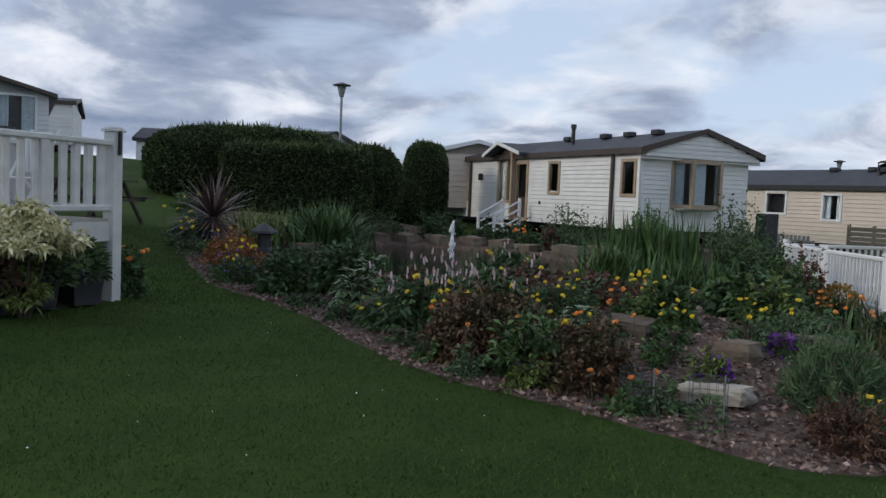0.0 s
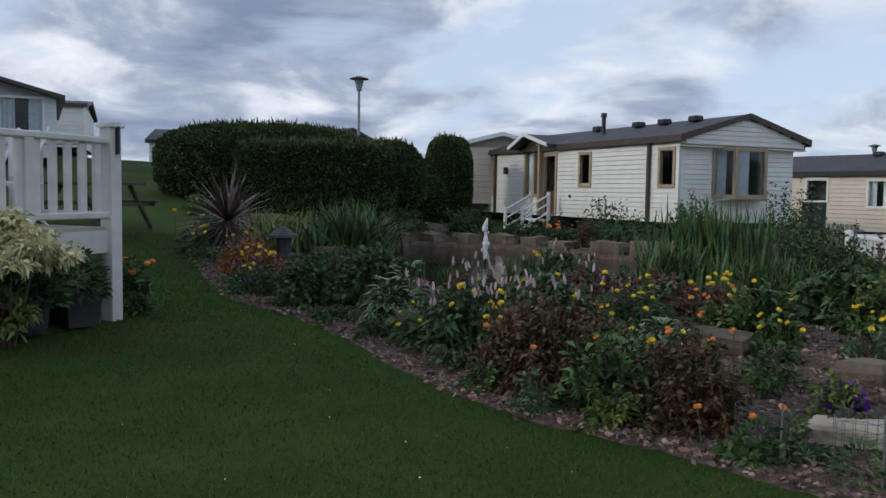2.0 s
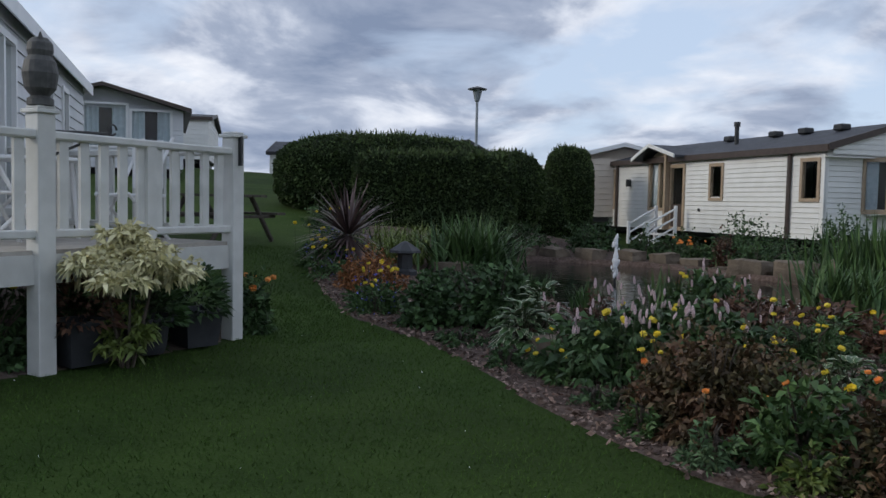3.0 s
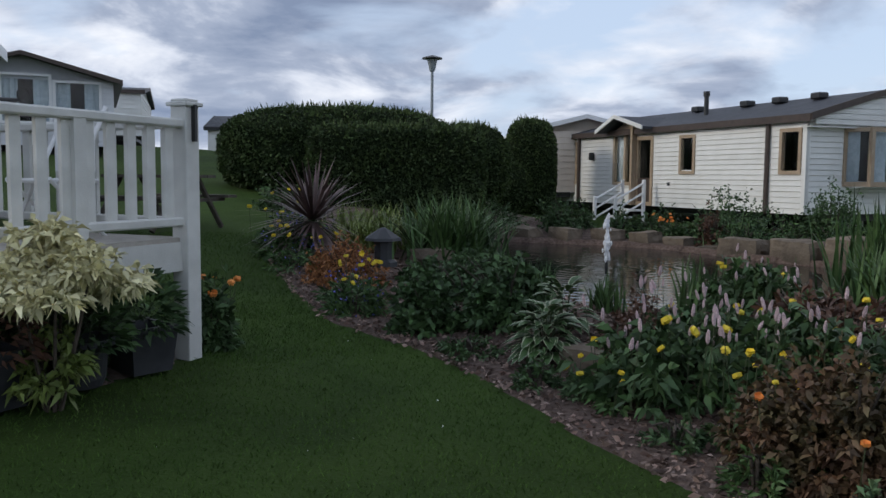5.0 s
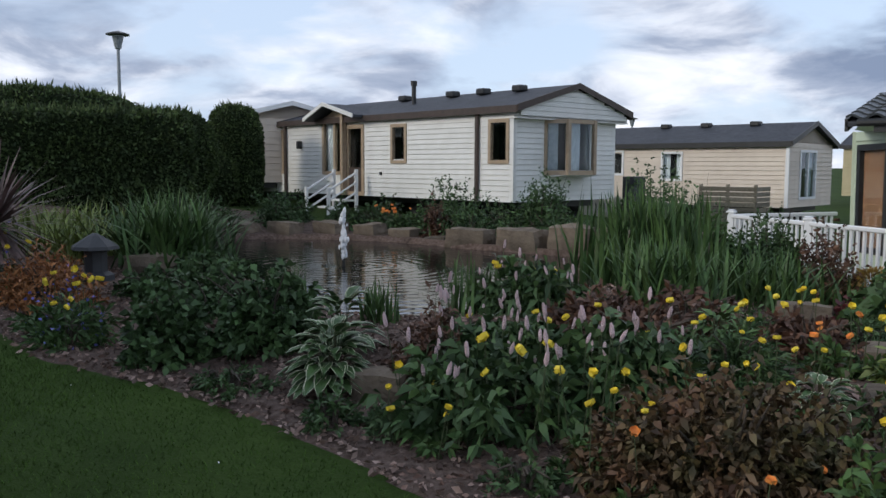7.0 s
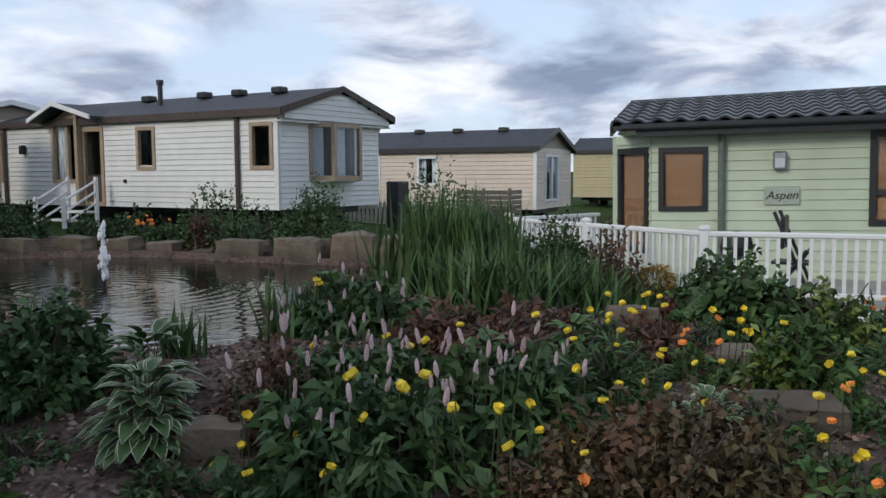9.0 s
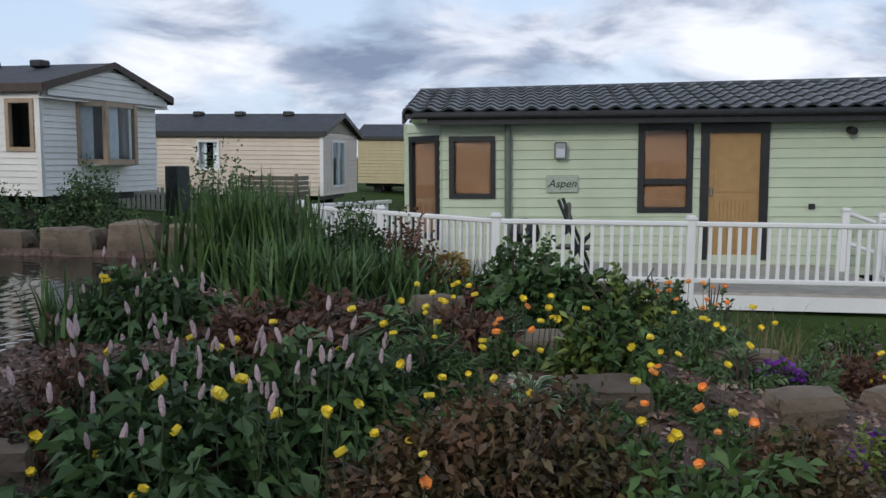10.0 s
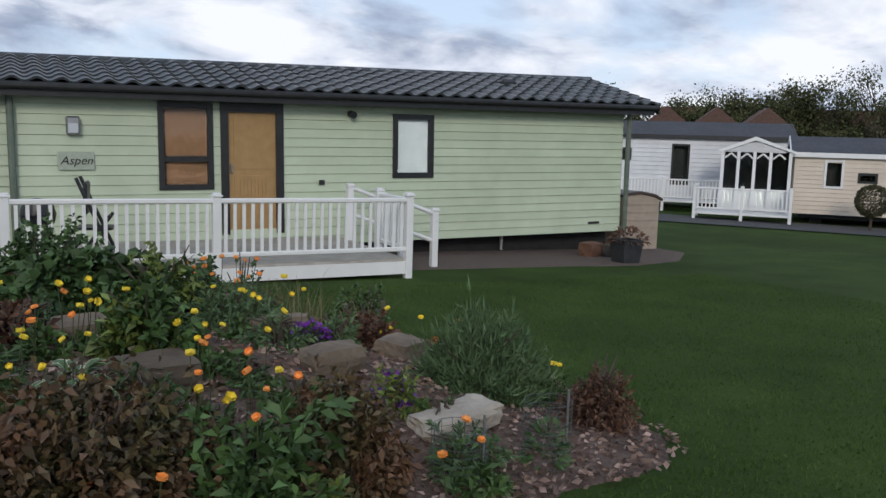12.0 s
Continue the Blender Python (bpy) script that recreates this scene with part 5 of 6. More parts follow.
# strap-leaved clumps
G_ = "tall arching green strap-leaved clump"
clump(-12.3, 5.4, 420, 0.28, 1.05, 0.035, 0.75, M["midgreen"], G_ + " by the pond")
clump(-13.0, 6.0, 320, 0.28, 1.00, 0.035, 0.75, M["dkgreen"], G_ + " by the pond")
clump(-13.2, 4.75, 260, 0.25, 0.55, 0.03, 0.8, M["lime"], "yellow-green grassy clump by the hedge")
clump(-14.4, 5.3, 220, 0.30, 0.60, 0.03, 0.8, M["lime"], "yellow-green grassy clump by the hedge")
clump(-7.75, 8.35, 420, 0.30, 1.15, 0.04, 0.34, M["midgreen"], "tall upright iris leaves beside the pond", name="iris_clump", curl=0.6)
clump(-8.35, 9.0, 300, 0.28, 1.05, 0.04, 0.34, M["dkgreen"], "tall upright iris leaves beside the pond", name="iris_clump", curl=0.6)
clump(-6.8, 6.49, 260, 0.19, 0.69, 0.03, 0.6, M["midgreen"], "green sedge clump beside the pond", curl=0.8)
clump(-6.37, 7.68, 380, 0.28, 0.60, 0.025, 0.7, M["midgreen"], "green grassy clump by the deck", curl=0.8)
clump(-6.0, 9.9, 300, 0.30, 0.60, 0.022, 0.7, M["midgreen"], "green grassy clump by the deck", curl=0.8)
clump(-7.95, 5.35, 55, 0.10, 0.55, 0.026, 0.45, M["midgreen"], "young iris leaves at the water's edge", name="iris_clump", curl=0.5)
clump(-8.3, 4.55, 60, 0.08, 0.38, 0.022, 0.5, M["midgreen"], "young iris leaves at the water's edge", name="iris_clump", curl=0.5)
clump(-9.9, 5.0, 60, 0.10, 0.35, 0.022, 0.5, M["dkgreen"], "young iris leaves at the water's edge", name="iris_clump", curl=0.5)
clump(-13.0, 11.7, 160, 0.20, 0.75, 0.02, 0.6, M["blue_green"], "grassy clump on the far bank")
clump(-3.55, 6.75, 520, 0.36, 0.38, 0.006, 0.6, mat("tan_grass", (0.10, 0.10, 0.04), (0.16, 0.14, 0.06), 5, 0.8, rnd="island"), "wispy tan ornamental grass")


def hosta(x, y, k, size, h, label, material=None, margin=True):
    e = empty("hosta", pose(x, y, land(x, y) + 0.02), label, "plant")
    a = rng.uniform(0, 2 * np.pi, k)
    t = rng.random(k) ** 0.8
    d = np.stack([np.cos(a) * (0.35 + 0.75 * t), np.sin(a) * (0.35 + 0.75 * t), 0.95 - 0.85 * t], 1)
    base = d * (size * 0.55) + np.array([0, 0, 0.02])
    base[:, 2] = h * (0.95 - 0.75 * t)
    u = unit(d * np.array([1, 1, 0.5]))
    sd = unit(np.cross(u, np.array([0, 0, 1.0])))
    up = np.cross(sd, u)
    L = size * rng.uniform(0.55, 0.95, (k, 1))

    def strip(w0, w1, lift):
        out, prev = [], None
        for s, w in ((0.0, 0.03), (0.25, 0.85), (0.5, 1.0), (0.78, 0.62), (1.0, 0.02)):
            c = base + u * L * s - np.array([0, 0, 1]) * L * 0.42 * s * s + up * lift
            i, o = c + sd * L * w * w0 + up * L * abs(w0) * 0.35 * w, c + sd * L * w * w1 + up * L * abs(w1) * 0.35 * w
            if prev:
                out.append(np.stack([prev[0], prev[1], o, i], 1))
            prev = (i, o)
        return out
    blade, edge = np.stack(strip(-0.20, 0, 0) + strip(0, 0.20, 0)), np.stack(strip(-0.228, -0.20, 0) + strip(0.20, 0.228, 0))
    for i in range(k):
        lf_ = quads("leaf", blade[:, i], material or M["hosta"], e)
        if margin:
            quads("leaf_margin", edge[:, i], M["margin"], lf_, "creamy white leaf edge")
    bm = bmesh.new()
    for i in range(0, k, 2):
        tube(bm, (0, 0, 0), tuple(base[i]), 0.004, 0.003, 4)
    part("crown_stem", bm, M["stem"], e)


hosta(-7.6, 3.35, 130, 0.24, 0.42, "green hosta with creamy white leaf edges")
hosta(-7.9, 3.75, 60, 0.23, 0.42, "green hosta with creamy white leaf edges")
hosta(-4.98, 4.16, 45, 0.18, 0.18, "small green hosta with white leaf edges")
hosta(-5.86, 5.19, 60, 0.20, 0.26, "plain bright green leafy hosta", M["midgreen"], False)
# pink bistort
for x, y, r, n in ((-6.4, 3.48, 0.57, 36), (-6.79, 4.05, 0.51, 28), (-5.94, 3.91, 0.52, 34), (-7.5, 5.5, 0.50, 18)):
    e = empty("bistort_clump", pose(x, y, land(x, y) + 0.02), "bistort clump with pale pink flower spikes", "flower", "pink bistort clumps")
    quads("foliage", shoots(2900, r, r, 0.34, 0.115, 0.042, 0.35, 0.3, per=12), M["dkgreen"], e)
    blooms(e, int(n * 0.75), r * 1.05, r * 1.05, 0.28, 0.50, SPK, "flower_spike", 0.7, 8)
    blooms(e, 4, r, r, 0.3, 0.45, YEL, "bloom", 0.9)
# bronze peonies and companions
bush(-5.08, 3.12, 0.62, 0.48, 0.60, M["bronze"], 17000, 0.052, 0.026, "bronze-leaved bush with orange poppies around it", droop=0.3)
bush(-5.48, 3.26, 0.34, 0.34, 0.34, M["bronze"], 4600, 0.05, 0.025, "bronze-leaved bush at the bed's edge", droop=0.3)
bush(-3.95, 3.30, 0.34, 0.32, 0.58, M["bronze"], 6400, 0.048, 0.024, "upright bronze-leaved bush in bark mulch")
bush(-4.42, 3.06, 0.30, 0.28, 0.50, M["midgreen"], 2000, 0.08, 0.03, "bright green leafy bush between bronze ones")
bush(-4.2, 2.85, 0.22, 0.20, 0.25, M["lime"], 600, 0.07, 0.025, "small yellow-green leafy plant")
bush(-2.65, 4.30, 0.44, 0.40, 0.48, M["blue_green"], 9000, 0.075, 0.009, "grey-green lavender mound with needle leaves", rough=0.12, fill=0.6, droop=-0.3)
bush(-2.22, 3.66, 0.27, 0.25, 0.44, M["redbrown"], 3200, 0.05, 0.012, "small red-brown twiggy heather bush", rough=0.15)
bush(-3.39, 3.92, 0.20, 0.18, 0.27, M["lime"], 900, 0.05, 0.018, "yellow-green feathery plant beside the lavender")
bush(-3.23, 3.7, 0.19, 0.19, 0.23, M["midgreen"], 700, 0.05, 0.02, "small green mound of leaves")
bush(-4.84, 6.45, 0.58, 0.46, 0.50, M["dkgreen"], 7500, 0.10, 0.08, "dense green geranium mound beside the deck", rough=0.15)
bush(-5.06, 7.15, 0.45, 0.28, 0.68, M["dkgreen"], 6000, 0.06, 0.035, "dark evergreen shrub against the deck railing")
bush(-3.85, 7.2, 0.27, 0.25, 0.66, M["dkgreen"], 4200, 0.06, 0.03, "tall dark shrub against the deck railing")
bush(-3.45, 7.1, 0.24, 0.24, 0.68, M["dkgreen"], 260, 0.05, 0.025, "sparse tall plant against the deck railing", fill=0.9)
bush(-4.57, 4.82, 0.27, 0.27, 0.42, M["lime"], 800, 0.08, 0.035, "variegated green and yellow shrub")
bush(-4.55, 4.8, 0.30, 0.30, 0.46, M["midgreen"], 1500, 0.08, 0.035, "leafy green upright shrub in the bed")
bush(-4.34, 6.06, 0.38, 0.38, 0.55, M["midgreen"], 1900, 0.08, 0.035, "leafy green and yellow shrub")
bush(-4.3, 6.02, 0.34, 0.34, 0.57, M["lime"], 700, 0.07, 0.03, "yellow-tipped variegated shrub in the bed")
bush(-3.83, 5.76, 0.40, 0.36, 0.33, M["blue_green"], 2600, 0.09, 0.016, "grey-green feathery mound in the bed")
bush(-2.85, 5.75, 0.24, 0.24, 0.38, M["redbrown"], 1300, 0.07, 0.03, "brown-green bushy plant by the lawn")
bush(-2.4, 6.9, 0.30, 0.30, 0.55, M["midgreen"], 900, 0.07, 0.025, "green bushy plant by the lawn")
bush(-5.33, 6.48, 0.32, 0.27, 0.27, M["wine"], 1500, 0.08, 0.03, "wine-red heuchera clump among stones")
bush(-5.49, 4.43, 0.32, 0.31, 0.35, M["dkgreen"], 3600, 0.10, 0.012, "dark green needle-leaved mound in the bed")
bush(-7.09, 3.73, 0.33, 0.33, 0.45, M["redbrown"], 2000, 0.06, 0.02, "brown twiggy shrub beside the hosta")
for x, y in ((-6.24, 4.89), (-6.62, 4.82), (-6.1, 4.56), (-5.33, 5.27), (-6.24, 5.65)):
    bush(x, y, 0.42, 0.4, 0.34, M["redbrown"], 1400, 0.09, 0.03, "low red-brown leafy plant", "plant", "border_plant", "red-brown plants in the bed")
for x, y in ((-5.1, 5.8), (-3.78, 4.92), (-4.13, 4.32), (-3.36, 5.0), (-2.48, 5.24), (-3.89, 4.01), (-5.71, 5.8), (-2.85, 6.5), (-3.32, 3.26), (-2.22, 4.86), (-4.7, 4.21), (-6.88, 3.06), (-7.2, 2.95), (-5.9, 2.85), (-5.3, 2.75), (-4.7, 2.7), (-8.2, 3.05)):
    bush(x, y, rng.uniform(0.16, 0.28), rng.uniform(0.16, 0.28), rng.uniform(0.15, 0.28), M[["midgreen", "blue_green", "dkgreen"][int(rng.integers(3))]], 700, 0.06, 0.018, "small green mound plant in bark mulch", "plant", "border_plant", "small mounds in the bed")
for x, y, r in ((-3.52, 5.0, 0.15), (-3.40, 3.95, 0.12), (-3.85, 6.1, 0.11)):
    e = bush(x, y, r, r, 0.2, M["midgreen"], 400, 0.05, 0.02, "low plant covered in purple flowers", "flower", "purple_flower")
    p, d = dome(320, r * 1.0, r * 1.0, 0.20, fill=0.3)
    quads("flowers", leaves(p, d, 0.035, 0.03), M["magenta"] if y > 6 else M["purple"], e, "purple petals")
for a in ((-5.68, 3.1, 8, 0.39, 0.34, 0.3, 0.55), (-6.58, 3.05, 9, 0.44, 0.30, 0.2, 0.42), (-5.18, 3.84, 9, 0.42, 0.34, 0.3, 0.55), (-4.8, 4.96, 8, 0.34, 0.30, 0.3, 0.5), (-3.86, 5.13, 9, 0.39, 0.27, 0.25, 0.42),
          (-5.63, 5.57, 10, 0.45, 0.30, 0.3, 0.5), (-2.56, 5.77, 6, 0.34, 0.29, 0.2, 0.38), (-4.37, 3.58, 5, 0.37, 0.27, 0.35, 0.6), (-5.72, 4.44, 7, 0.31, 0.31, 0.3, 0.5), (-2.22, 4.17, 3, 0.20, 0.20, 0.25, 0.4), (-4.23, 4.46, 6, 0.32, 0.24, 0.2, 0.4)):
    poppies(*a, YEL, "yellow")
for a in ((-5.0, 2.95, 7, 0.50, 0.25, 0.25, 0.55), (-4.22, 3.17, 5, 0.39, 0.29, 0.35, 0.62), (-3.75, 6.35, 14, 0.38, 0.28, 0.38, 0.60), (-5.1, 4.89, 5, 0.30, 0.23, 0.25, 0.4), (-4.49, 3.84, 5, 0.35, 0.26, 0.3, 0.5), (-2.63, 4.65, 3, 0.28, 0.28, 0.3, 0.4), (-3.4, 3.0, 3, 0.25, 0.20, 0.2, 0.35)):
    poppies(*a, ORA, "orange")
# far bank
for x, y, rx, h, m_, k, lab in ((-13.4, 12.1, 0.8, 0.95, "dkgreen", 5200, "rounded green shrub on the far bank"), (-13.0, 11.3, 0.3, 0.75, "redbrown", 1500, "brown feathery plant on the far bank"),
                                (-11.9, 13.0, 0.7, 1.55, "dkgreen", 8000, "tall dark green shrub before the white home"), (-9.95, 13.2, 0.8, 1.4, "dkgreen", 8000, "dark green shrub before the white home"),
                                (-12.5, 12.5, 0.7, 0.95, "dkgreen", 4000, "low dark green shrub on the far bank"), (-11.1, 12.3, 0.7, 0.9, "dkgreen", 4000, "low dark green shrub on the far bank"),
                                (-10.5, 12.7, 0.5, 0.75, "dkgreen", 2000, "low dark green shrub on the far bank"), (-9.0, 12.4, 0.7, 1.3, "dkgreen", 6500, "dark shrub on the far bank"),
                                (-8.4, 11.7, 0.6, 0.9, "dkgreen", 5000, "dark shrub behind the iris leaves"), (-7.0, 10.2, 0.75, 1.15, "dkgreen", 8000, "dark shrub by the deck corner"),
                                (-6.3, 10.0, 0.45, 1.0, "redbrown", 3600, "reddish shrub by the deck corner"), (-7.6, 9.7, 0.5, 0.9, "midgreen", 1800, "green shrub by the pond"),
                                (-14.9, 11.8, 0.6, 0.6, "dkgreen", 2000, "low dark shrub on the far bank"), (-16.6, 11.0, 0.7, 0.6, "dkgreen", 2200, "low dark shrub on the far bank"),
                                (-17.3, 9.6, 0.6, 0.6, "dkgreen", 2000, "dark shrub before the hedge"), (-16.3, 7.4, 0.5, 0.55, "dkgreen", 2000, "dark shrub before the hedge"), (-14.6, 6.5, 0.6, 0.6, "dkgreen", 2200, "dark shrub by the pond"),
                                (-11.6, 5.4, 0.5, 0.3, "dkgreen", 2400, "dark shrub by the pond"), (-16.9, 4.9, 0.5, 0.5, "dkgreen", 1800, "dark shrub before the hedge"), (-13.9, 11.9, 0.45, 0.5, "midgreen", 1600, "green plants on the far bank")):
    bush(x, y, rx, rx, h, M[m_], k, 0.07, 0.035, lab)
for x, y, rx, h in ((-16.2, 10.5, 0.5, 0.5), (-15.3, 11.3, 0.5, 0.5), (-14.2, 11.6, 0.5, 0.5), (-13.3, 11.6, 0.5, 0.55), (-12.4, 11.5, 0.6, 0.6), (-11.5, 11.5, 0.55, 0.5), (-10.6, 11.5, 0.55, 0.5), (-9.7, 11.5, 0.5, 0.6), (-9.0, 11.3, 0.45, 0.6)):
    bush(x, y, rx, rx * 0.8, h, M["dkgreen"], 1600, 0.08, 0.035, "low dark green plants behind the pond stones", "plant", "border_plant", "plants behind the pond stones")
e = bush(-14.3, 11.7, 0.40, 0.40, 0.40, M["lime"], 900, 0.06, 0.03, "green plant with orange flowers on the far bank", "flower", "border_plant")
blooms(e, 12, 0.4, 0.4, 0.35, 0.55, ORA, "bloom", 1.0)


# ---- stones ----
def stone(x, y, z, sx, sy, sz, rz, label, group, material=None, seed=0):
    bm = bmesh.new()
    bmesh.ops.create_cube(bm, size=1)
    bmesh.ops.subdivide_edges(bm, edges=bm.edges[:], cuts=4, use_grid_fill=True)
    o = Vector((seed * 3.7, seed * 1.3, 0))
    for v_ in bm.verts:
        c = v_.co.copy()
        n_ = max(abs(c.x), abs(c.y), abs(c.z)) / max(c.length, 1e-6)
        c = c.lerp(c * n_ * 1.25, 0.28)
        c *= 1 + 0.16 * noise.noise(c * 2.2 + o) + 0.05 * noise.noise(c * 7 + o)
        v_.co = Vector((c.x * sx, c.y * sy, c.z * sz))
    return tagged(part("stone", bm, material or M["stone"], at=pose(x, y, z, rng.normal() * 3, rng.normal() * 3, rz)), label, "stone", group)


for i, (x, y, w, h) in enumerate(((-16.75, 9.2, 0.6, 0.36), (-16.35, 9.75, 0.7, 0.36), (-15.7, 10.2, 0.72, 0.38), (-15.05, 10.75, 0.74, 0.38), (-14.3, 11.0, 0.66, 0.36), (-13.6, 11.15, 0.6, 0.28), (-12.85, 11.1, 0.5, 0.16),
                                  (-11.95, 10.85, 0.98, 0.40), (-10.95, 10.85, 0.98, 0.46), (-10.1, 10.9, 0.84, 0.56), (-9.35, 10.8, 0.72, 0.54), (-8.75, 10.4, 0.55, 0.5), (-16.9, 8.5, 0.6, 0.36))):
    stone(x, y, 0.06 + h * 0.22, w * 0.78, 0.42, h * 1.12, 8 + rng.normal() * 8, "sandstone block edging the pond", "pond edging stones", seed=i)
for i, (x, y, w, d_, h, r) in enumerate(((-7.27, 3.44, 0.32, 0.24, 0.21, 20), (-4.87, 5.42, 0.32, 0.23, 0.17, 10), (-4.76, 5.31, 0.30, 0.19, 0.09, 30), (-3.59, 5.55, 0.41, 0.29, 0.20, -10), (-4.59, 4.37, 0.43, 0.28, 0.17, 15), (-3.57, 4.46, 0.34, 0.24, 0.18, 5),
                                       (-5.02, 6.33, 0.45, 0.23, 0.11, 0), (-2.77, 5.22, 0.34, 0.28, 0.20, 30), (-7.6, 9.2, 0.40, 0.35, 0.60, 12), (-5.95, 4.15, 0.40, 0.24, 0.13, -20), (-4.25, 6.2, 0.38, 0.30, 0.24, 0), (-5.63, 6.4, 0.38, 0.30, 0.27, 20), (-3.43, 7.47, 0.49, 0.34, 0.29, 0), (-12.0, 5.0, 0.50, 0.35, 0.30, 15), (-2.2, 7.4, 0.50, 0.30, 0.20, 40), (-5.48, 6.03, 0.38, 0.30, 0.15, 0))):
    stone(x, y, land(x, y) + h * 0.35, w, d_, h, r, "weathered sandstone boulder in the flower bed", "bed boulders", seed=20 + i)
stone(-3.17, 3.66, land(-3.17, 3.66) + 0.08, 0.46, 0.28, 0.13, 15, "pale stone slab lying on bark mulch", "bed boulders", M["slabstone"], 50)
for x, y, r, h in ((-2.9, 3.2, 0.12, 0.32), (-3.42, 3.15, 0.13, 0.26)):
    e = empty("wire_guard", pose(x, y, land(x, y) + 0.03), "green wire mesh plant guard", "plant guard", "wire guards in the bed")
    for i in range(14):
        a = i * 6.283 / 14
        part("upright_wire", tube(bmesh.new(), (r * math.cos(a), r * math.sin(a), 0), (r * math.cos(a), r * math.sin(a), h), 0.0015, seg=4), M["wire"], e)
    for j in range(8):
        z = h * j / 7
        bm = bmesh.new()
        for i in range(14):
            a, c = i * 6.283 / 14, (i + 1) * 6.283 / 14
            tube(bm, (r * math.cos(a), r * math.sin(a), z), (r * math.cos(c), r * math.sin(c), z), 0.0015, seg=4)
        part("ring_wire", bm, M["wire"], e)
    part("stake", tube(bmesh.new(), (r, 0, 0), (r, 0, h + 0.04), 0.006), M["metal"], e)
    p, d = dome(160, r * 0.8, r * 0.8, h * 0.6)
    quads("seedling", leaves(p, d, 0.06, 0.02), M["midgreen"], e)
# fountain
fo = empty("fountain", pose(FOUNT[0], FOUNT[1], 0.06), "pond fountain with a short white water jet", "fountain")
part("nozzle", tube(bmesh.new(), (0, 0, -0.3), (0, 0, 0.12), 0.03, 0.02, 10), M["black"], fo)
bm = bmesh.new()
for i in range(70):
    u = rng.random()
    bmesh.ops.create_icosphere(bm, subdivisions=1, radius=rng.uniform(0.008, 0.022), matrix=Matrix.Translation((rng.normal() * 0.025, rng.normal() * 0.025, 0.12 + 0.62 * u)) @ Matrix.Diagonal((1, 1, 2.4, 1)))
tube(bm, (0, 0, 0.1), (0, 0, 0.72), 0.014, 0.022, 8)
tagged(part("water_jet", bm, M["foam"], fo), kind="stuff")
# lantern ornament by the cordyline
so = empty("stone_lantern", pose(-10.95, 3.75, land(-10.95, 3.75) + 0.22), "small grey stone garden lantern", "ornament")
part("base", lathe(bmesh.new(), [(0.16, 0), (0.16, 0.05), (0.10, 0.08), (0.10, 0.26), (0.13, 0.28)], 8), M["pot"], so)
part("cap", lathe(bmesh.new(), [(0.21, 0.28), (0.20, 0.31), (0.06, 0.40), (0.02, 0.42)], 8), M["pot"], so)


# ---- pots under the deck ----
def square_pot(x, y, w, h, rz, label, leaf, k=500, hh=0.35):
    e = empty("planter", pose(x, y, land(x, y) + 0.02, 0, 0, rz), label, "planter", "planters")
    bm = bmesh.new()
    v_ = [bm.verts.new((sx * r, sy * r, z)) for z, r in ((0, w * 0.40), (h, w * 0.5), (h, w * 0.42), (h * 0.8, w * 0.40)) for sx, sy in ((-1, -1), (1, -1), (1, 1), (-1, 1))]
    for a in range(3):
        for i in range(4):
            bm.faces.new((v_[a * 4 + i], v_[a * 4 + (i + 1) % 4], v_[a * 4 + 4 + (i + 1) % 4], v_[a * 4 + 4 + i]))
    bm.faces.new(v_[:4][::-1])
    bm.faces.new(v_[12:])
    part("pot", bm, M["pot"], e)
    p, d = dome(k, w * 0.7, w * 0.7, hh)
    p[:, 2] += h * 0.9
    quads("foliage", leaves(p, d, 0.09, 0.03), leaf, e)
    return e


e = square_pot(-8.5, 0.72, 0.34, 0.30, 20, "dark slate planter with leafy plant by the post", M["dkgreen"])
e = square_pot(-7.95, -0.2, 0.36, 0.32, 30, "dark slate planter with reddish plant under the deck", M["redbrown"])
e = empty("planter", pose(-8.25, 0.3, land(-8.25, 0.3) + 0.02), "fluted dark round pot with plants", "planter", "planters")
bm = lathe(bmesh.new(), [(0.14, 0), (0.16, 0.05), (0.18, 0.22), (0.24, 0.26), (0.24, 0.29), (0.20, 0.29), (0.18, 0.22)], 24)
part("pot", bm, M["pot"], e)
p, d = dome(700, 0.3, 0.3, 0.35)
p[:, 2] += 0.25
quads("foliage", leaves(p, d, 0.08, 0.03), M["dkgreen"], e)
e = empty("shrub", pose(-7.85, 0.12, land(-7.85, 0.12)), "cream and pale yellow variegated shrub beside the deck", "shrub")
for i in range(15):
    a, r = i * 2.4, 0.40 * math.sqrt(i / 15)
    q = shoots(420, 0.19, 0.18, 0.13, 0.075, 0.028, 0.35, 0.3, per=10)
    q += np.array([r * math.cos(a), r * math.sin(a), 0.92 - 0.75 * r + rng.normal() * 0.05])
    quads("foliage_tier", q, M["cream_leaf"], e)
q = shoots(600, 0.34, 0.30, 0.45, 0.08, 0.03, 0.4, 0.3)
quads("lower_foliage", q + np.array([0, 0, 0.12]), M["lime"], e)
bm = bmesh.new()
for i in range(7):
    a = i * 0.9
    tube(bm, (0.04 * math.cos(a), 0.04 * math.sin(a), 0), (0.24 * math.cos(a), 0.22 * math.sin(a), 0.72), 0.014, 0.006, 5)
part("woody_stem", bm, M["bark"], e)
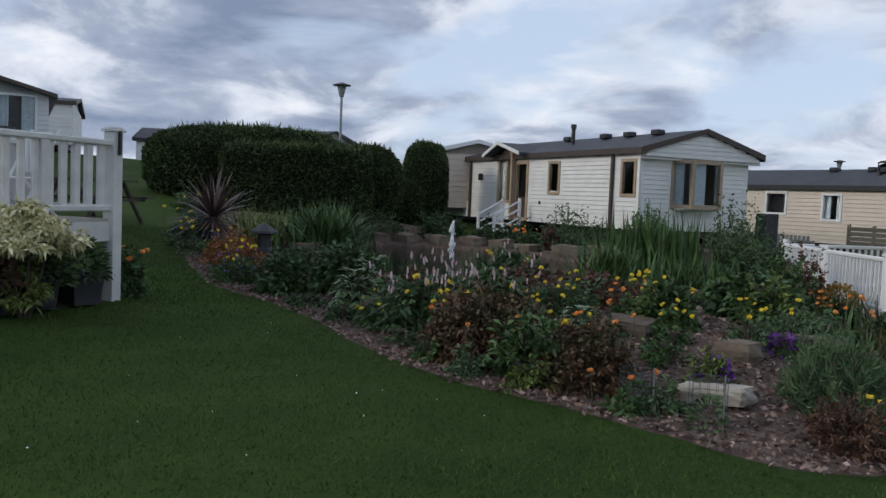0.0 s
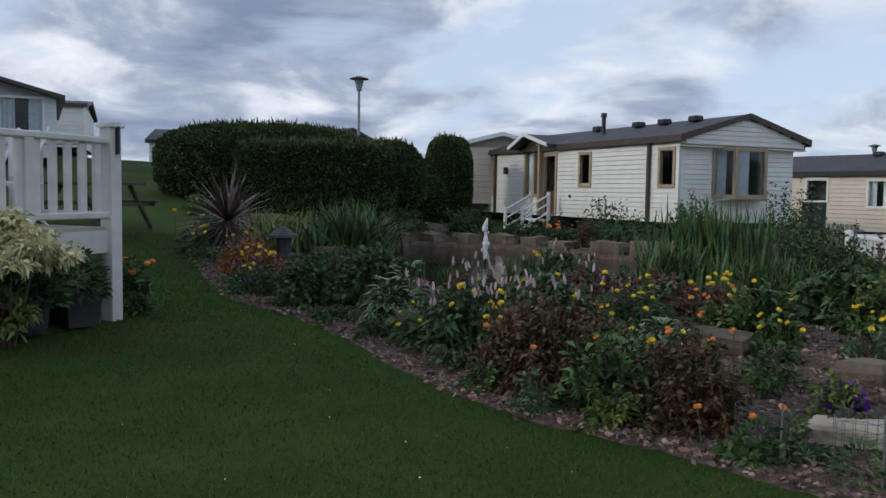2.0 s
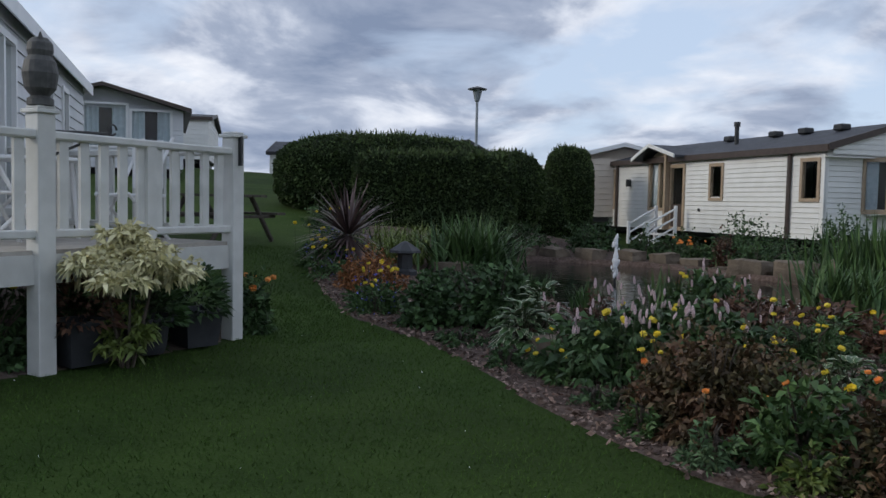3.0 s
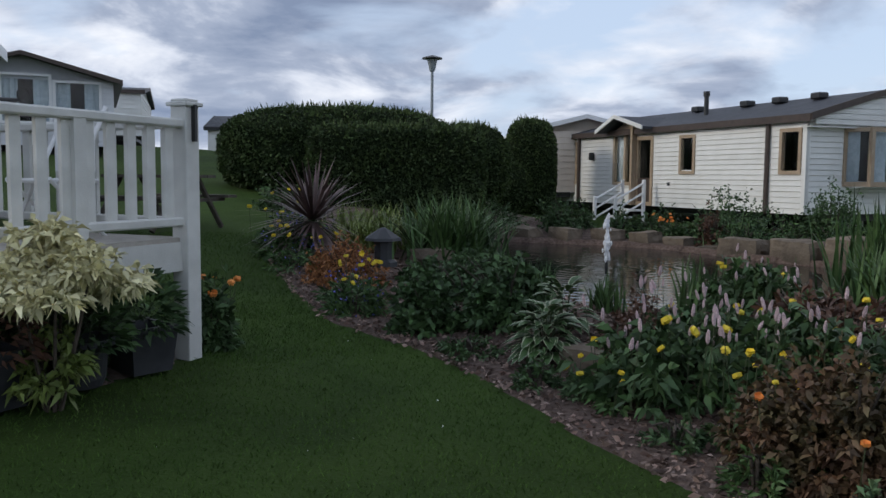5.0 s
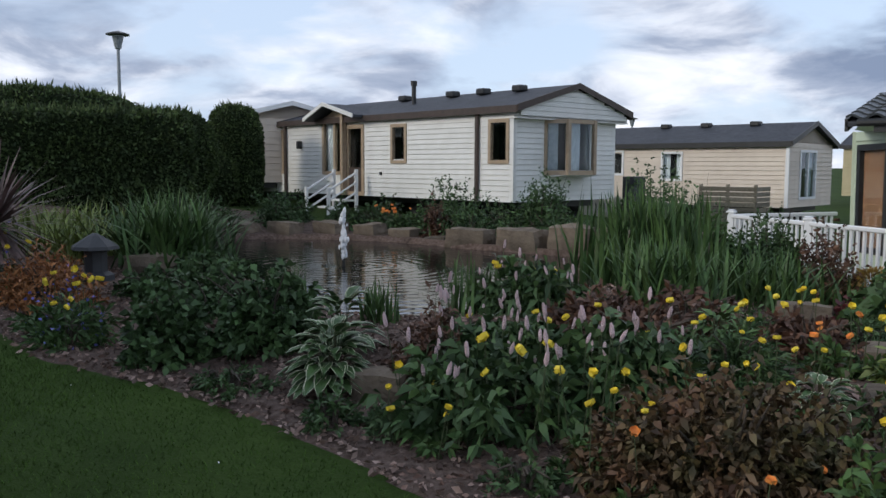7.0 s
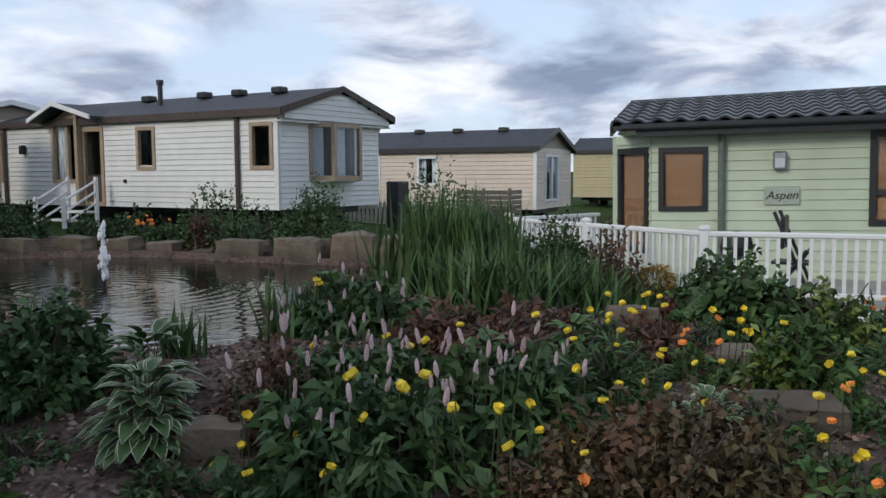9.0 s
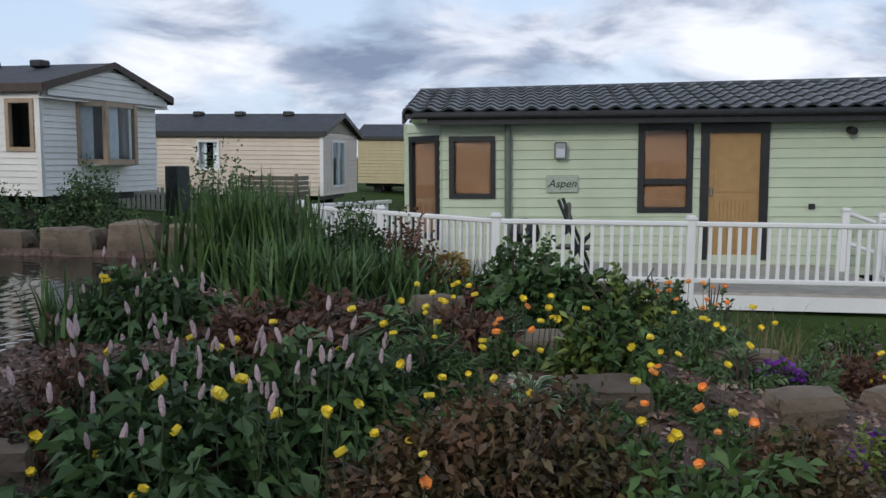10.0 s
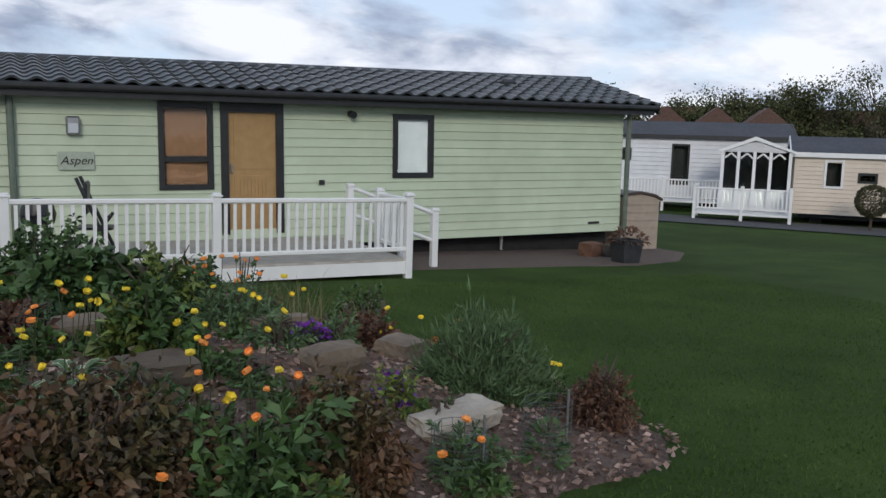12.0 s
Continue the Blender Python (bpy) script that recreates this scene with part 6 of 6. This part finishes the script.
for x, y, r, h in ((-8.6, 0.2, 0.42, 0.55), (-8.95, 0.55, 0.4, 0.5), (-8.4, -0.4, 0.45, 0.55), (-9.2, -0.2, 0.5, 0.5), (-8.0, -0.75, 0.35, 0.6), (-9.05, 1.35, 0.18, 0.4)):
    e = bush(x, y, r, r, h, M["dkgreen"], 1700, 0.09, 0.03, "dark green plants with orange flowers under the deck", "plant", "border_plant", "plants under the deck")
    blooms(e, 6, r, r, h * 0.85, h + 0.12, ORA if rng.random() < 0.6 else YEL, "bloom", 0.9)
# pots by the green home
square_pot(4.2, 11.25, 0.42, 0.40, 0, "dark square pot with a small brown plant", M["redbrown"], 260, 0.22)
square_pot(-5.85, 10.0, 0.3, 0.32, 10, "dark pot with yellow-orange plant by the deck", mat("gold_leaf", (0.22, 0.14, 0.03), (0.32, 0.20, 0.05), 5, 0.6, rnd="island"), 500, 0.26)
square_pot(-6.35, 10.35, 0.26, 0.3, 10, "dark pot by the deck", M["dkgreen"], 100, 0.1)
for x, y, s_ in ((4.25, 12.3, 0.3), (4.6, 12.2, 0.24)):
    stone(x, y, land(x, y) + 0.12, s_ * 1.3, s_, s_, 20, "brown sack-like bundle under the home's edge", "bundles under the home", M["redbrown"] if x < 4.5 else M["wood"], 70)
# ball tree across the road
e = empty("topiary_tree", pose(18.0, 16.6, land(18.0, 16.6)), "clipped bronze-green ball tree by the road", "tree")
part("trunk", tube(bmesh.new(), (0, 0, -0.05), (0, 0, 0.55), 0.05, 0.04, 8), M["bark"], e)
d = unit(rng.normal(size=(3000, 3)))
p = d * (0.46 * (1 - 0.12 * rng.random((3000, 1)))) + np.array([0, 0, 0.92])
quads("crown", leaves(p, unit(d + rng.normal(size=d.shape) * 0.5), 0.08, 0.04), mat("bronze_green", (0.045, 0.05, 0.018), (0.08, 0.075, 0.03), 4, 0.7, rnd="island"), e)


# ---- far trees ----
def tree(x, y, h, r, label, k=2600, bare=False):
    z = land(x, y)
    e = empty("tree", pose(x, y, z), label, "tree", "far trees")
    bm = bmesh.new()
    tube(bm, (0, 0, -0.2), (0, 0, h * 0.45), 0.16, 0.10, 7)
    pts = []
    for i in range(14):
        a = rng.uniform(0, 6.28)
        s = Vector((0, 0, h * rng.uniform(0.2, 0.5)))
        q = Vector((r * rng.uniform(0.4, 0.95) * math.cos(a), r * rng.uniform(0.4, 0.95) * math.sin(a), h * rng.uniform(0.5, 0.98)))
        tube(bm, s, q, 0.07, 0.02, 5)
        pts.append(q)
        for j in range(3):
            w_ = q + Vector(rng.normal(size=3) * r * 0.25)
            tube(bm, s.lerp(q, 0.6), w_, 0.03, 0.008, 4)
            pts.append(w_)
    part("trunk", bm, M["bark"], e)
    c = np.array([pts[i] for i in rng.integers(0, len(pts), k)])
    p = c + rng.normal(size=(k, 3)) * r * 0.14
    if bare:
        p = p[: k // 4]
    quads("crown", leaves(p, unit(rng.normal(size=p.shape)), 0.20, 0.13), M["woods"], e)


for i in range(2, 15):
    u = i / 14
    x, y = 34 + 34 * u, 58 - 32 * u
    tree(x + rng.normal() * 1.5, y + rng.normal() * 1.5, rng.uniform(4.2, 5.2) + 2.4 * u, rng.uniform(2.4, 3.4), "dark green tree in the far woodland", 8000)
for x, y in ((49, 38.5), (53, 36), (58, 34)):
    tree(x, y, rng.uniform(7.4, 8.4), 2.4, "half-bare tree in the far woodland", 6000, True)

# ---- loose cover ----
k = 26000
pts = []
while len(pts) < k:
    x, y = rng.uniform(-12.5, -1.8), rng.uniform(2.4, 9.8)
    if inside(BED, x, y) and not inside(POND, x, y):
        pts.append((x, y, land(x, y) + 0.035))
p = np.array(pts)
d = unit(rng.normal(size=p.shape) * np.array([1, 1, 0.25]))
tagged(quads("bark_chips", leaves(p, d, 0.048, 0.028, 0.0), M["chip"], None), "loose brown bark chips over the bed", "bark chips", kind="stuff")


def sward(name, k, x0, x1, y0, y1, hgt, label):
    xs, ys = rng.uniform(x0, x1, k), rng.uniform(y0, y1, k)
    keep = [i for i in range(k) if not inside(BED, xs[i], ys[i]) and not inside(LBED, xs[i], ys[i]) and not inside(GBED, xs[i], ys[i])]
    p = np.array([(xs[i], ys[i], land(xs[i], ys[i]) - 0.004) for i in keep])
    n_ = len(p)
    a = rng.uniform(0, 6.28, n_)
    sd = np.stack([np.cos(a), np.sin(a), np.zeros(n_)], 1) * 0.0035
    tip = p + np.stack([rng.normal(size=n_) * 0.016, rng.normal(size=n_) * 0.016, rng.uniform(0.5, 1.2, n_) * hgt], 1)
    tagged(quads(name, np.stack([p - sd, p + sd, tip], 1), M["blade"], None, n=3), label, "grass", kind="stuff")


sward("grass_blades", 110000, -10.5, 0.5, -2.2, 2.9, 0.028, "short mown dark green lawn grass")
sward("grass_blades", 60000, -2.4, 4.5, 2.8, 9.6, 0.03, "short mown green lawn grass")
sward("grass_blades", 22000, -14.5, -8.5, 1.2, 4.0, 0.035, "short mown grass between deck and bed")
# daisies and clover heads in the lawn
xs = np.array([(x, y, land(x, y) + 0.02) for x, y in zip(rng.uniform(-9, 0, 70), rng.uniform(-1, 2.4, 70))])
tagged(quads("lawn_daisies", leaves(xs, unit(rng.normal(size=xs.shape) * np.array([1, 1, 0.2])), 0.011, 0.010, 0), M["plastic"], None), "tiny white daisies in the lawn", "daisies", kind="stuff")

# ---- roof tiles of the green home ----
bm = bmesh.new()
TW, TL = 0.30, 0.37
prof = [(u * TW, 0.030 * math.sin(u * 2 * math.pi) + 0.012) for u in np.linspace(0, 1, 8)]
lo = [bm.verts.new((x, 0, z + 0.030)) for x, z in prof]
hi = [bm.verts.new((x, TL, z + 0.004)) for x, z in prof]
dn = [bm.verts.new((x, 0, z - 0.004)) for x, z in prof]
for i in range(7):
    bm.faces.new((lo[i], lo[i + 1], hi[i + 1], hi[i]))
    bm.faces.new((dn[i], dn[i + 1], lo[i + 1], lo[i]))
TILE = bpy.data.meshes.new("roof_tile")
bm.to_mesh(TILE)
bm.free()
TILE.materials.append(M["tile"])
nx, ny = 42, 7
sl = math.hypot(RY - 12.66, RZ - G1 - 0.12)
for i in range(nx):
    for j in range(ny):
        x = -6.75 + 12.8 * i / nx
        zr = RZL + (RZ - RZL) * i / nx
        ang = math.atan2(zr - (G1 + 0.13), RY - 12.66)
        s = j * sl / ny
        share("roof_tile", TILE, gh, pose(x, 12.66, G1 + 0.135) @ Matrix.Rotation(ang, 4, "X") @ Matrix.Translation((0, s, 0.0)) @ Matrix.Diagonal((12.8 / nx / TW, 1, 1, 1)))
